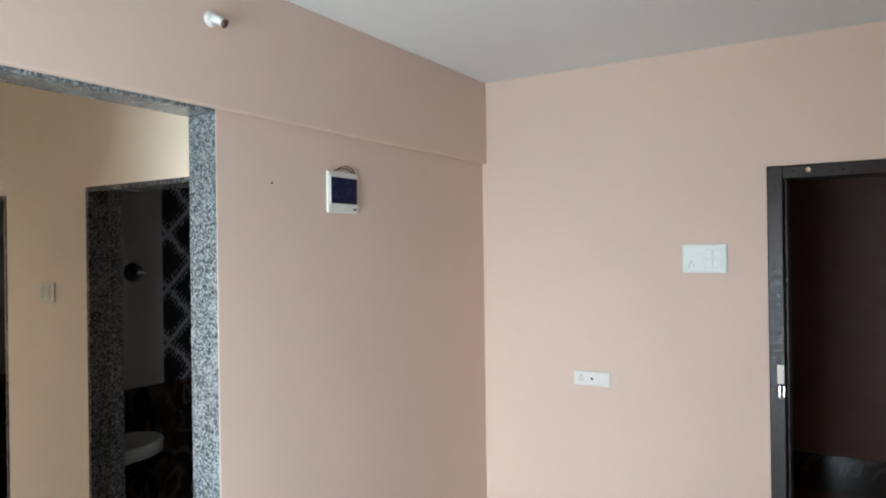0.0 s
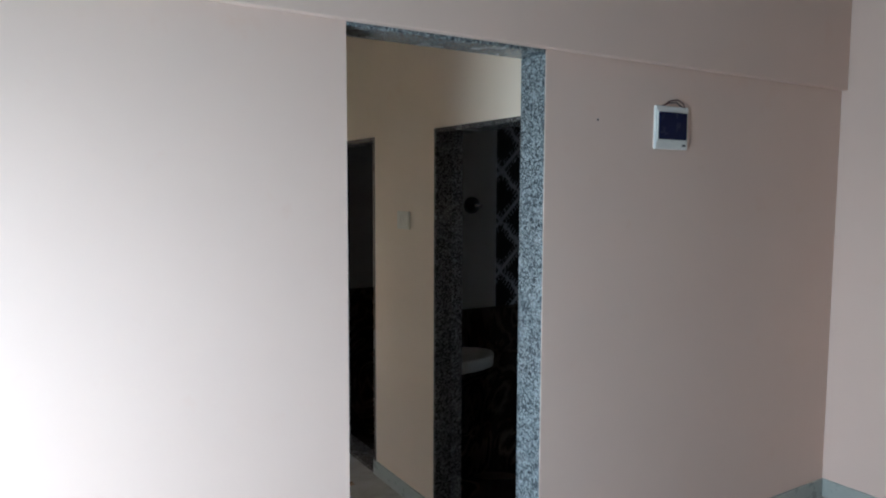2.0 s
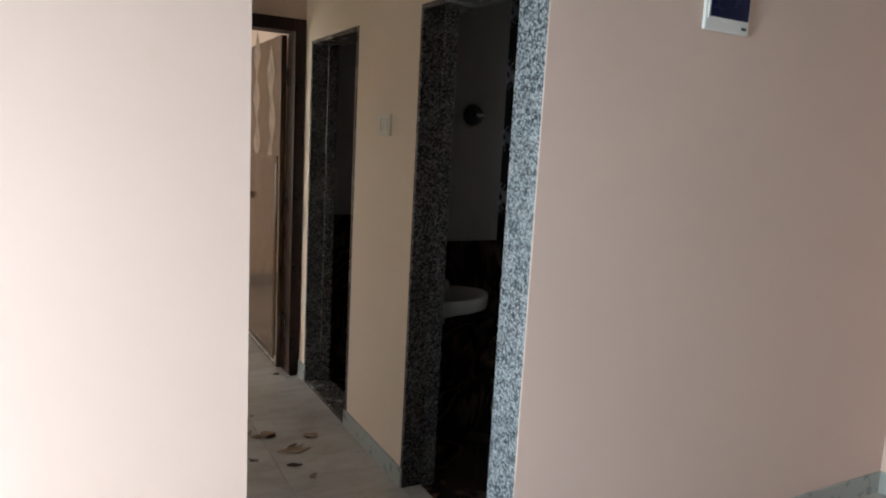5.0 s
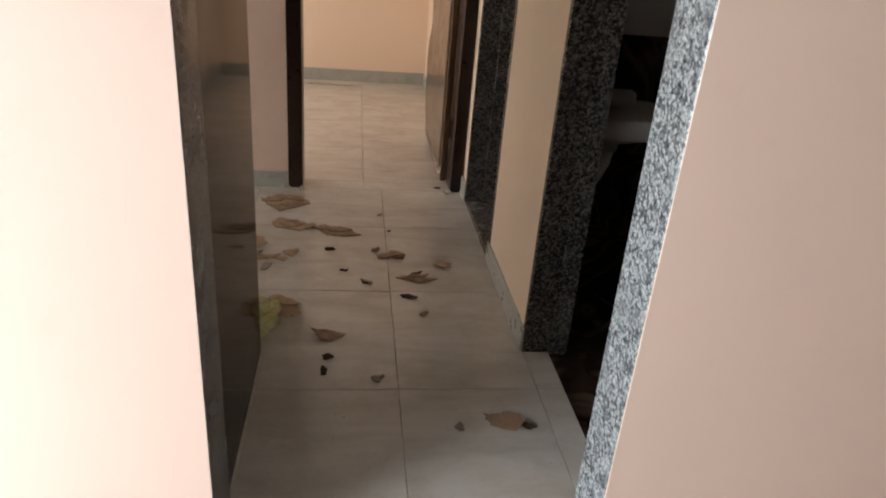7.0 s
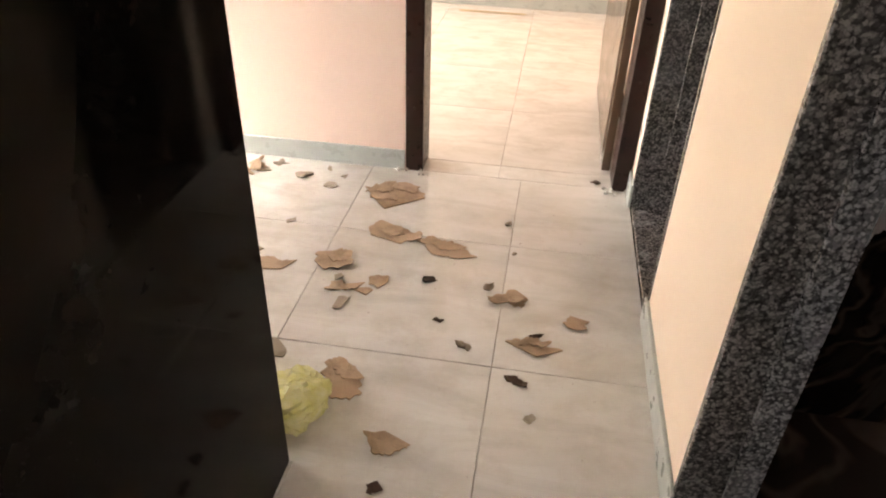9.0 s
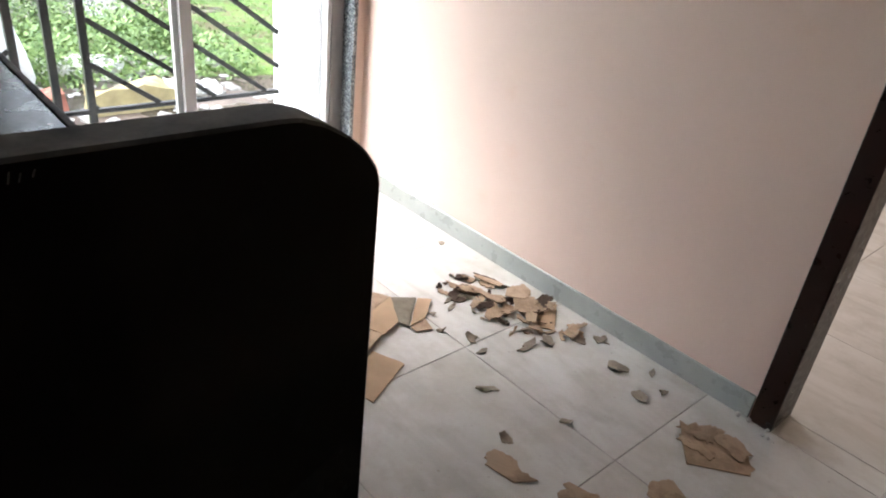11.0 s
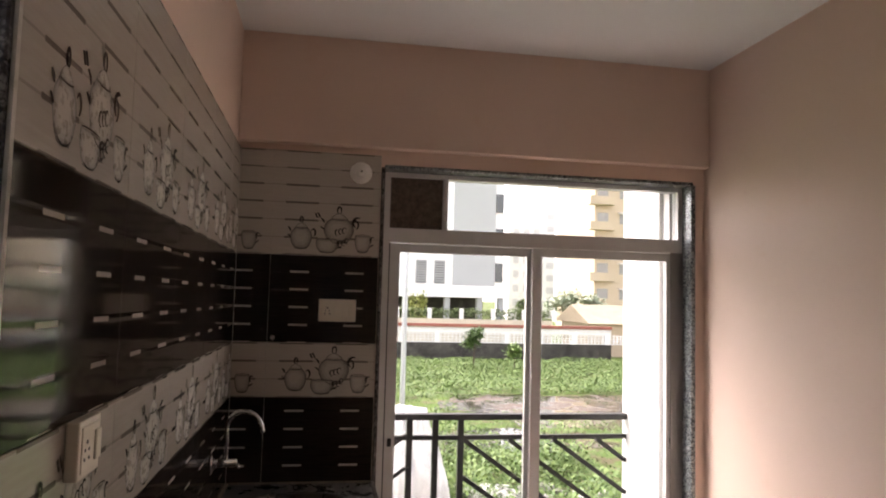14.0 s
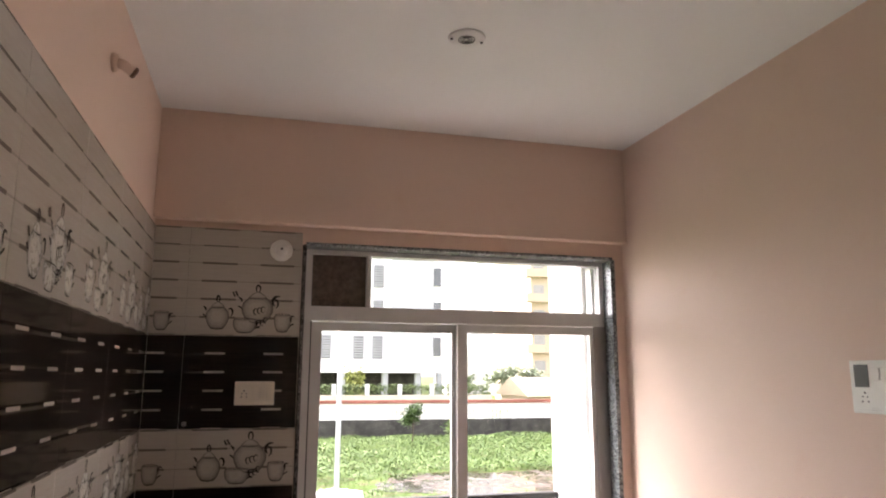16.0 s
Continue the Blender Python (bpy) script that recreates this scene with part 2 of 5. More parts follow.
def damask():
    """Dark tile with a pale lattice of lozenges and a feathered medallion in each."""
    k = Mat("damask_tile", 0.12)
    co = k.coords()
    wob = k.mix(0.05, co, k.noise(co, 24, 3, 0.6), "ADD")
    split = k.n.new("ShaderNodeSeparateXYZ")
    k.l.new(wob, split.inputs[0])

    def calc(op, a, b):
        mth = k.n.new("ShaderNodeMath")
        mth.operation = op
        for i, v in enumerate((a, b)):
            if isinstance(v, (int, float)):
                mth.inputs[i].default_value = v
            else:
                k.l.new(v, mth.inputs[i])
        return mth.outputs[0]

    def cell(axis, shift):
        f = calc("FRACT", calc("ADD", calc("DIVIDE", split.outputs[axis], 0.29), shift), 0)
        return calc("ABSOLUTE", calc("SUBTRACT", f, 0.5), 0)

    u, v = cell(0, 0.13), cell(2, 0.35)
    reach = calc("ADD", u, v)
    band = calc("ABSOLUTE", calc("SUBTRACT", reach, 0.5), 0)
    lattice = k.ramp(band, [(0.035, 1.0), (0.06, 0.0)])
    plume = k.ramp(calc("MULTIPLY", calc("SINE", calc("MULTIPLY", calc("SUBTRACT", u, calc("MULTIPLY", v, 0.6)), 75), 0), calc("LESS_THAN", band, 0.17)), [(0.35, 0.0), (0.6, 0.75)])
    heart = k.ramp(calc("ADD", calc("MULTIPLY", u, 1.6), v), [(0.06, 0.8), (0.11, 0.0)])
    both = k.mix(1.0, k.mix(1.0, lattice, plume, "LIGHTEN"), heart, "LIGHTEN")
    k.to("Base Color", k.mix(both, (0.014, 0.012, 0.013), (0.24, 0.23, 0.24)))
    return k.m


def swirl(name, dark, mid, light, scale):
    """Brown marble with rings and rosettes."""
    k = Mat(name, 0.14)
    co = k.coords(rand=3.0)
    field = k.noise(co, scale * 0.45, 3, 0.5, 1.6)
    rings = k.n.new("ShaderNodeMath")
    rings.operation = "SINE"
    mul = k.n.new("ShaderNodeMath")
    mul.operation = "MULTIPLY"
    mul.inputs[1].default_value = 48
    k.l.new(field, mul.inputs[0])
    k.l.new(mul.outputs[0], rings.inputs[0])
    col = k.ramp(rings.outputs[0], [(0.0, dark), (0.55, mid), (0.95, light)])
    k.to("Base Color", k.mix(k.noise(co, 5, 5), col, dark))
    return k.m


DAMASK = damask()
FLORAL = swirl("brown_floral_tile", (0.022, 0.013, 0.010), (0.048, 0.030, 0.023), (0.095, 0.070, 0.056), 5.0)
BATHFLOOR = swirl("brown_marble_floor", (0.035, 0.020, 0.014), (0.09, 0.055, 0.04), (0.16, 0.11, 0.085), 3.0)
BATHTILE = plain("grey_white_bath_tile", (0.42, 0.41, 0.40), 0.15, 0, 0.08, 3)


def board(name, face, flute):
    k = Mat(name, 0.85, spec=0.2)
    co = k.coords(rand=5.0)
    wave = k.add("ShaderNodeTexWave", Scale=75.0, Distortion=0.4)
    k.l.new(co, wave.inputs[0])
    torn = k.ramp(k.noise(co, 9, 6, 0.7), [(0.46, 0.0), (0.60, 0.7)])
    col = k.mix(torn, face, k.mix(wave.outputs[0], flute, tuple(c * 0.6 for c in flute)))
    k.to("Base Color", k.mix(k.ramp(k.noise(co, 3, 4), [(0.4, 0.0), (0.8, 0.4)]), col, tuple(c * 0.6 for c in face)))
    k.bump(k.noise(co, 40, 5), 0.4, 0.004)
    return k.m


CARD = board("brown_cardboard", (0.40, 0.28, 0.185), (0.27, 0.185, 0.12))
CARD_DARK = board("dark_wet_cardboard", (0.075, 0.045, 0.032), (0.05, 0.03, 0.02))
CARD_SMOOTH = plain("smooth_kraft_board", (0.45, 0.30, 0.185), 0.8, 0, 0.12, 6, 0.05, 0.2)
CARD_GREY = board("greyish_card_scrap", (0.30, 0.25, 0.19), (0.22, 0.17, 0.12))


def glass():
    k = Mat("window_glass", 0.0, color=(0.97, 0.985, 0.975))
    k.b.inputs["Transmission Weight"].default_value = 1.0
    k.b.inputs["IOR"].default_value = 1.12
    return k.m


def bag_film():
    k = Mat("yellow_plastic_film", 0.22, color=(0.80, 0.74, 0.20))
    k.b.inputs["Transmission Weight"].default_value = 0.35
    k.b.inputs["IOR"].default_value = 1.2
    co = k.coords()
    k.to("Base Color", k.ramp(k.noise(co, 22, 5), [(0.35, (0.78, 0.74, 0.30)), (0.65, (0.90, 0.88, 0.58))]))
    return k.m


GLASS = glass()
BAG = bag_film()


def leaf(name, dark, light):
    k = Mat(name, 0.55, spec=0.3)
    g = k.n.new("ShaderNodeNewGeometry")
    k.to("Base Color", k.ramp(g.outputs["Random Per Island"], [(0.0, dark), (1.0, light)]))
    return k.m


GRASS_LEAF = leaf("weed_leaves", (0.05, 0.105, 0.024), (0.17, 0.25, 0.07))
HEDGE_LEAF = leaf("hedge_leaves", (0.06, 0.10, 0.035), (0.22, 0.28, 0.12))
# haze is put into the colour of these far leaves
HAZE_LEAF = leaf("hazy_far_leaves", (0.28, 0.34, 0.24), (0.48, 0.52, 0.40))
TREE_LEAF = leaf("tree_leaves", (0.025, 0.06, 0.015), (0.09, 0.15, 0.04))


def ground_mat():
    k = Mat("weedy_ground", 0.9, spec=0.2)
    co = k.coords()
    green = k.ramp(k.noise(co, 0.35, 6, 0.6), [(0.35, (0.055, 0.10, 0.022)), (0.65, (0.12, 0.19, 0.04))])
    k.to("Base Color", k.mix(k.ramp(k.noise(co, 1.6, 5), [(0.47, 0.0), (0.60, 0.8)]), green, (0.13, 0.095, 0.065)))
    k.bump(k.noise(co, 6, 5), 0.8, 0.1)
    return k.m


def mud_mat():
    k = Mat("wet_mud", 0.5, spec=0.5)
    co = k.coords()
    wet = k.ramp(k.noise(co, 0.55, 5, 0.6, 0.5), [(0.40, 0.0), (0.47, 1.0)])
    k.to("Base Color", k.mix(wet, k.ramp(k.noise(co, 3, 6), [(0.3, (0.065, 0.048, 0.036)), (0.7, (0.14, 0.105, 0.08))]), (0.055, 0.045, 0.038)))
    k.to("Roughness", k.mix(wet, 0.75, 0.06))
    k.bump(k.mix(wet, k.noise(co, 8, 5), 0.5), 0.5, 0.05)
    return k.m


GROUND = ground_mat()
MUD = mud_mat()
BARK = plain("bark", (0.10, 0.07, 0.05), 0.9, 0, 0.3, 20)

# ---------------------------------------------------------------- building helpers
ORIGIN = {}


def bm_box(bm, x0, x1, y0, y1, z0, z1, bevel=0.0, seg=2):
    made = bmesh.ops.create_cube(bm, size=1, matrix=Matrix.Translation(((x0 + x1) / 2, (y0 + y1) / 2, (z0 + z1) / 2)) @ Matrix.Diagonal((x1 - x0, y1 - y0, z1 - z0, 1)))
    if bevel:
        edges = list({e for v in made["verts"] for e in v.link_edges})
        bmesh.ops.bevel(bm, geom=edges, offset=bevel, segments=seg, affect="EDGES", profile=0.5)
    return bm


def box(x0, x1, y0, y1, z0, z1, bevel=0.0, seg=2):
    return bm_box(bmesh.new(), x0, x1, y0, y1, z0, z1, bevel, seg)


def bm_rod(bm, a, b, r0, r1=None, seg=12):
    a, b = Vector(a), Vector(b)
    d = b - a
    m = Matrix.Translation((a + b) / 2) @ d.to_track_quat("Z", "Y").to_matrix().to_4x4()
    bmesh.ops.create_cone(bm, cap_ends=True, segments=seg, radius1=r0, radius2=r0 if r1 is None else r1, depth=d.length, matrix=m)
    return bm


def rod(a, b, r0, r1=None, seg=12):
    return bm_rod(bmesh.new(), a, b, r0, r1, seg)


def bm_tube(bm, points, r, seg=10):
    """A round tube along a line of points."""
    rings = []
    pts = [Vector(p) for p in points]
    for i, p in enumerate(pts):
        d = (pts[min(i + 1, len(pts) - 1)] - pts[max(i - 1, 0)]).normalized()
        q = d.to_track_quat("Z", "Y").to_matrix()
        rings.append([bm.verts.new(p + q @ Vector((r * math.cos(a), r * math.sin(a), 0))) for a in [2 * math.pi * k / seg for k in range(seg)]])
    for u, v in zip(rings, rings[1:]):
        for k in range(seg):
            bm.faces.new((u[k], u[(k + 1) % seg], v[(k + 1) % seg], v[k]))
    bm.faces.new(rings[0][::-1])
    bm.faces.new(rings[-1])
    return bm


def tube(points, r, seg=10):
    return bm_tube(bmesh.new(), points, r, seg)


def prism(outline, depth, matrix=None, bevel=0.0):
    """A flat outline (x, y) raised by depth along z, then posed."""
    bm = bmesh.new()
    low = [bm.verts.new((x, y, 0)) for x, y in outline]
    face = bm.faces.new(low)
    up = bmesh.ops.extrude_face_region(bm, geom=[face])
    bmesh.ops.translate(bm, verts=[v for v in up["geom"] if isinstance(v, bmesh.types.BMVert)], vec=(0, 0, depth))
    bmesh.ops.recalc_face_normals(bm, faces=bm.faces)
    if bevel:
        bmesh.ops.bevel(bm, geom=list(bm.edges), offset=bevel, segments=1, affect="EDGES")
    if matrix is not None:
        bmesh.ops.transform(bm, matrix=matrix, verts=bm.verts)
    return bm


def mesh_of(name, bm, material, smooth=False):
    me = bpy.data.meshes.new(name)
    bm.to_mesh(me)
    bm.free()
    me.materials.append(material)
    if smooth:
        me.polygons.foreach_set("use_smooth", [True] * len(me.polygons))
    return me


def thing(name, at, label, category, group=""):
    ob = tagged(new(name), label, category, group)
    ob.empty_display_size = 0.05
    ob.location = at
    ORIGIN[ob.name] = Vector(at)
    return ob


def part(name, bm, material, parent, label="", smooth=False):
    """One mesh under a thing or a part; the bmesh is given in the world's coordinates."""
    o = ORIGIN[parent.name]
    bmesh.ops.translate(bm, verts=bm.verts, vec=-o)
    ob = new(name, mesh_of(name, bm, material, smooth))
    ob.parent = parent
    ORIGIN[ob.name] = o
    return tagged(ob, label)


def solid(name, bm, material, label, category="", group="", kind="", smooth=False):
    """A thing or a piece of the setting that is one mesh."""
    ob = new(name, mesh_of(name, bm, material, smooth))
    ORIGIN[ob.name] = Vector((0, 0, 0))
    return tagged(ob, label, category, group, kind)


def setting(name, bm, material, label):
    return solid(name, bm, material, label, kind="structure")


def boxes(*rows):
    bm = bmesh.new()
    for r in rows:
        bm_box(bm, *r)
    return bm


# ---------------------------------------------------------------- plan, in metres
H = 2.64                      # ceiling
XW, XE = -1.06, 3.82          # west face of kitchen and living room, east wall of the living room
YS = -6.0                     # south wall of the living room, unseen, set far back to weaken bounced light
P0, P1, P2 = 2.165, 2.31, 2.405   # partition: living face, passage face, kitchen face
OL, OR, OZ = 1.047, 1.842, 2.15   # granite-lined opening
XP, XQ = 1.87, 2.01           # passage's east wall
YK, YK2 = 4.48, 4.60          # wall between kitchen and bedroom
YB = 7.13                     # bedroom's far wall
BZ = 1.917                    # door heads of bath and toilet
B0, B1, D0, D1 = 2.335, 2.99, 3.678, 4.345

# ---------------------------------------------------------------- setting: floors, walls, ceilings
floor = setting("floor", boxes((XW, XE, YS, P0, -0.12, -0.004), (XW, XP, P0, YB, -0.12, -0.004), (XP, XE, YK, YB, -0.12, -0.004), (XP, XP + 0.086, B0, B1, -0.12, -0.004)), FLOOR_JOINT, "cream tiled floor with thin dirty joints")
setting("floor_bath", boxes((XP + 0.086, 3.3, P1, 3.40, -0.12, -0.012), (XP, 3.3, 3.5, 4.48, -0.12, -0.012)), BATHFLOOR, "dark brown marble-look bathroom floor")
setting("floor_corridor", box(XE, 5.9, -1.6, 2.6, -0.12, -0.006), BATHFLOOR, "dark marble floor of the stair landing")
setting("ceiling", boxes((XW - 0.2, XE + 0.15, YS - 0.15, YB + 0.15, H, H + 0.12), (XE + 0.15, 6.1, -1.75, 2.75, H, H + 0.12)), CEIL, "plain white painted ceiling")
setting("wall_partition_west", boxes((XW - 0.2, OL - 0.038, P0, P2, 0, H), (OL - 0.038, OL - 0.0205, P0, 2.325, 0, H), (OL - 0.0205, OL - 0.001, P0, P0 + 0.003, 0, OZ + 0.012)), PINK, "pink painted wall beside the granite opening")
setting("wall_partition_east", boxes((OR + 0.0205, XE, P0, P1, 0, H), (OR + 0.001, OR + 0.0205, P0, P0 + 0.003, 0, OZ + 0.012)), PINK, "pink painted wall with the meter box")
setting("wall_partition_head", boxes((OL - 0.0205, OR + 0.0205, P0, P1, OZ + 0.0205, H), (OL - 0.0205, OR + 0.0205, P0, P0 + 0.003, OZ + 0.012, OZ + 0.0205)), PINK, "pink wall above the opening")
setting("beam_living", box(XW, XE, P0 - 0.03, P0 - 0.0005, OZ + 0.012, H, 0.004), PINK, "shallow pink beam along the wall")
setting("wall_east", boxes((XE, XE + 0.15, 0.62, P1, 0, H), (XE, XE + 0.15, YS, -0.40, 0, H), (XE, XE + 0.15, -0.40, 0.62, 2.03, H)), PINK, "pink wall with the entrance door")
setting("wall_south", box(XW - 0.2, XE + 0.15, YS - 0.15, YS, 0, H), PINK, "pink painted wall")
setting("wall_west_living", boxes((XW - 0.2, XW, YS, 0.43, 0, H), (XW - 0.2, XW, 2.05, P0, 0, H), (XW - 0.2, XW, 0.43, 2.05, 1.95, H)), PINK, "pink wall with the balcony door opening")
setting("wall_passage", boxes((XP, XQ, B1 + 0.02, D0 - 0.02, 0, H), (XP, XQ, D1 + 0.02, YK + 0.01, 0, H), (XP, XQ, P1, B1 + 0.02, BZ + 0.02, H), (XP, XQ, D0 - 0.02, D1 + 0.02, BZ + 0.02, H)), PEACH, "peach wall with two bathroom doorways")
setting("wall_kitchen_north", boxes((XW - 0.2, 0.985, YK, YK2, 0, H), (0.985, 1.875, YK, YK2, 2.06, H)), PINK, "pink kitchen wall beside the bedroom door")
setting("wall_bedroom_north", box(XW, 1.90, YB, YB + 0.15, 0, H), PEACH, "peach far wall of the bedroom")
setting("wall_bedroom_east", box(1.90, 2.05, YK + 0.01, YB + 0.15, 0, H), PEACH, "peach bedroom wall behind the open door")
setting("wall_bedroom_west", boxes((XW - 0.2, XW, YK2, 5.1, 0, H), (XW - 0.2, XW, 6.7, YB + 0.15, 0, H), (XW - 0.2, XW, 5.1, 6.7, 0, 0.6), (XW - 0.2, XW, 5.1, 6.7, 2.0, H)), PEACH, "peach bedroom wall with a window opening")
# window wall of the kitchen
WY0, WY1, WZ0, WZ1 = 3.005, 4.425, 0.10, 2.11
setting("wall_window", boxes((XW - 0.2, XW, P2, WY0, 0, H), (XW - 0.2, XW, WY1, YK, 0, H), (XW - 0.2, XW, WY0, WY1, WZ1, H), (XW - 0.2, XW, WY0, WY1, 0, WZ0 - 0.02)), PINK, "pink wall round the sliding window")
setting("beam_kitchen", box(XW + 0.0005, XW + 0.05, P2 + 0.0005, YK - 0.0005, 2.185, H, 0.005), PINK, "shallow pink beam above the window")
# rooms behind
setting("wall_bath", boxes((XQ, 3.3, 3.40, 3.50, -0.1, H), (3.3, 3.4, P1, 4.6, -0.1, H), (XQ, 3.3, YK + 0.01, 4.6, -0.1, H)), BATHTILE, "pale tiled bathroom walls")
for r in ((XQ + 0.002, 3.298, 3.392, 3.3995), (3.292, 3.2995, P1, 3.39), (XQ + 0.002, 3.298, 3.5005, 3.508), (3.292, 3.2995, 3.51, 4.47), (XQ, 3.29, P1 + 0.0005, P1 + 0.008), (XQ, 3.29, 4.472, 4.4895)):
    setting("dado", box(*r, -0.02, 0.97), FLORAL, "brown floral dado tiles")
setting("damask_panel", box(2.52, 2.95, 3.390, 3.3995, 0.971, H), DAMASK, "dark damask tile column")
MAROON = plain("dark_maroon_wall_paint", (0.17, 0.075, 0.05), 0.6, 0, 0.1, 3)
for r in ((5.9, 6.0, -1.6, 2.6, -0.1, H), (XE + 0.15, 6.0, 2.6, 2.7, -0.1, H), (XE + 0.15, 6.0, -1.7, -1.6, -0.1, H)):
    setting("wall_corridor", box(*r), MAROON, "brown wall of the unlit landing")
setting("skirting_corridor", box(5.885, 5.8995, -1.6, 2.6, -0.01, 0.13), FLORAL, "brown marble skirting")

# skirting tiles
for i, r in enumerate(((XW, OL - 0.022, P0 - 0.011, P0 - 0.0005), (OR + 0.022, XE - 0.011, P0 - 0.011, P0 - 0.0005), (XE - 0.011, XE - 0.0005, 0.62, P0), (XE - 0.011, XE - 0.0005, YS, -0.4),
                       (XW, 0.982, YK - 0.011, YK - 0.0005), (XP - 0.011, XP - 0.0005, B1 + 0.002, D0), (XP - 0.011, XP - 0.0005, D1, YK - 0.012), (XW + 0.0005, XW + 0.011, 3.02, YK - 0.012),
                       (XW, 1.889, YB - 0.011, YB - 0.0005), (1.889, 1.8995, YK2, YB), (XW, 0.98, YK2 + 0.0005, YK2 + 0.011))):
    setting("baseboard", box(r[0], r[1], r[2], r[3], 0.0, {4: 0.083, 5: 0.085, 7: 0.078}.get(i, 0.097), 0.002, 1), SKIRT, "grey-green tile skirting")

# ---------------------------------------------------------------- granite linings
def lining(name, label, *rows, mat=GRANITE):
    ob = thing(name, (rows[0][1], rows[0][3], rows[0][5]), label, "door frame")
    for piece, *r in rows:
        # the west jamb faces away from the window: shade-coloured copy
        part(piece, box(*r, 0.003, 1), GRANITE_SHADED if r[1] < 1.1 else mat, ob)
    return ob


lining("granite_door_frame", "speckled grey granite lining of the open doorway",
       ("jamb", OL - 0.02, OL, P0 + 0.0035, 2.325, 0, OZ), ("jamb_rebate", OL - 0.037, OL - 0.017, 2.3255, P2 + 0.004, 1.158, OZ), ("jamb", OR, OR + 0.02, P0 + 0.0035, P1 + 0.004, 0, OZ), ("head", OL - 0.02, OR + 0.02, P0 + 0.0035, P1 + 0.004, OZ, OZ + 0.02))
for y0, y1, lab in ((B0, B1, "granite frame of the bathroom doorway, darkened for dim light"), (D0, D1, "granite frame of the toilet doorway, darkened for dim light")):
    fr = thing("granite_door_frame", (XP, y0, 0), lab, "door frame", "bathroom door frames")
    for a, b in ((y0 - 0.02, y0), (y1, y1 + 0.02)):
        part("jamb", box(XP - 0.004, XQ + 0.004, a, b, -0.05, BZ + 0.02, 0.003, 1), GRANITE_DIM, fr)
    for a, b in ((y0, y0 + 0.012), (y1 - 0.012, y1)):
        part("stop", box(XP + 0.085, XQ + 0.004, a, b, 0, BZ, 0.002, 1), GRANITE_DIM, fr)
    part("head", box(XP - 0.004, XQ + 0.004, y0, y1, BZ, BZ + 0.02, 0.003, 1), GRANITE_DIM, fr)
    if y0 == D0:
        part("threshold", box(XP + 0.002, XQ, y0, y1, -0.02, 0.012, 0.003, 1), GRANITE_DIM, fr)

# ---------------------------------------------------------------- bedroom door
frame_b = thing("door_frame", (0.985, YK, 0), "dark brown painted wooden frame of the bedroom door", "door frame")
part("post", box(0.985, 1.055, YK - 0.012, YK2 + 0.012, 0, 2.06, 0.004), DARKWOOD, frame_b)
part("post", box(1.805, 1.868, YK - 0.012, YK2 + 0.012, 0, 2.06, 0.004), DARKWOOD, frame_b)
part("head", box(1.055, 1.805, YK - 0.012, YK2 + 0.012, 1.99, 2.06, 0.004), DARKWOOD, frame_b)
for z in (0.26, 0.98, 1.70):
    part("hinge", boxes((1.797, 1.8045, YK + 0.06, YK + 0.12, z, z + 0.10)), CHROME, frame_b, "steel butt hinge")
LAMINATE = plain("brown_laminate", (0.12, 0.068, 0.04), 0.14, 0, 0.2, 5)
LAM_LIGHT = plain("pale_laminate_inlay", (0.42, 0.35, 0.27), 0.14, 0, 0.25, 18)
door_b = thing("bedroom_door", (1.80, YK2, 0), "open brown laminate door with pale lozenge inlay", "door")
leaf_b = part("leaf", box(1.768, 1.80, YK2 + 0.015, 5.50, 0.012, 1.985, 0.002, 1), LAMINATE, door_b)
rng = random.Random(4)
for k in range(14):
    z, y = 0.16 + k * 0.135, 4.80 + (k % 2) * 0.36 + rng.uniform(-0.05, 0.05)
    w, h = 0.09 + rng.uniform(-0.01, 0.03), 0.15 + rng.uniform(-0.02, 0.03)
    part("inlay", prism([(-w, 0), (0, -h), (w, 0), (0, h)], 0.002, Matrix.Translation((1.7665, y, z)) @ Euler((radians(90), 0, radians(90))).to_matrix().to_4x4()), LAM_LIGHT, leaf_b)
FILM = plain("torn_protective_film", (0.55, 0.52, 0.48), 0.25, 0, 0.1, 9)
teeth = [(4.63, 0.03)] + [(4.63 + 0.0145 * k, 0.015 + (0.022 if k % 2 else 0.0) + rng.uniform(0, 0.012)) for k in range(60)] + [(5.495, 0.05)]
part("film_edge", prism([(y, z) for y, z in teeth] + [(5.495, 0.075), (4.63, 0.075)], 0.0012, Matrix.Translation((1.7655, 0, 0)) @ Euler((radians(90), 0, radians(90))).to_matrix().to_4x4()), FILM, leaf_b, "ragged edge of protective film")
film = bmesh.new()
NU, NV = 14, 22
grid = []
for i in range(NU + 1):
    y = 4.66 + 0.838 * i / NU
    row = []
    for j in range(NV + 1):
        z = 0.045 + 1.25 * j / NV
        swell = (i / NU) ** 2 * (0.016 * math.sin(math.pi * min(1.0, (z - 0.045) / 0.75)) ** 2 + 0.006 * math.sin(math.pi * max(0.0, (z - 0.80) / 0.5)))
        row.append(film.verts.new((1.7648 - max(0.0, swell + 0.006 * (i / NU) * noise.noise(Vector((0, y * 7, z * 9)))), y, z)))
    grid.append(row)
for i in range(NU):
    for j in range(NV):
        film.faces.new((grid[i][j], grid[i + 1][j], grid[i + 1][j + 1], grid[i][j + 1]))
up = bmesh.ops.extrude_face_region(film, geom=list(film.faces))
bmesh.ops.translate(film, verts=[v for v in up["geom"] if isinstance(v, bmesh.types.BMVert)], vec=(0.0008, 0, 0))
bmesh.ops.recalc_face_normals(film, faces=film.faces)
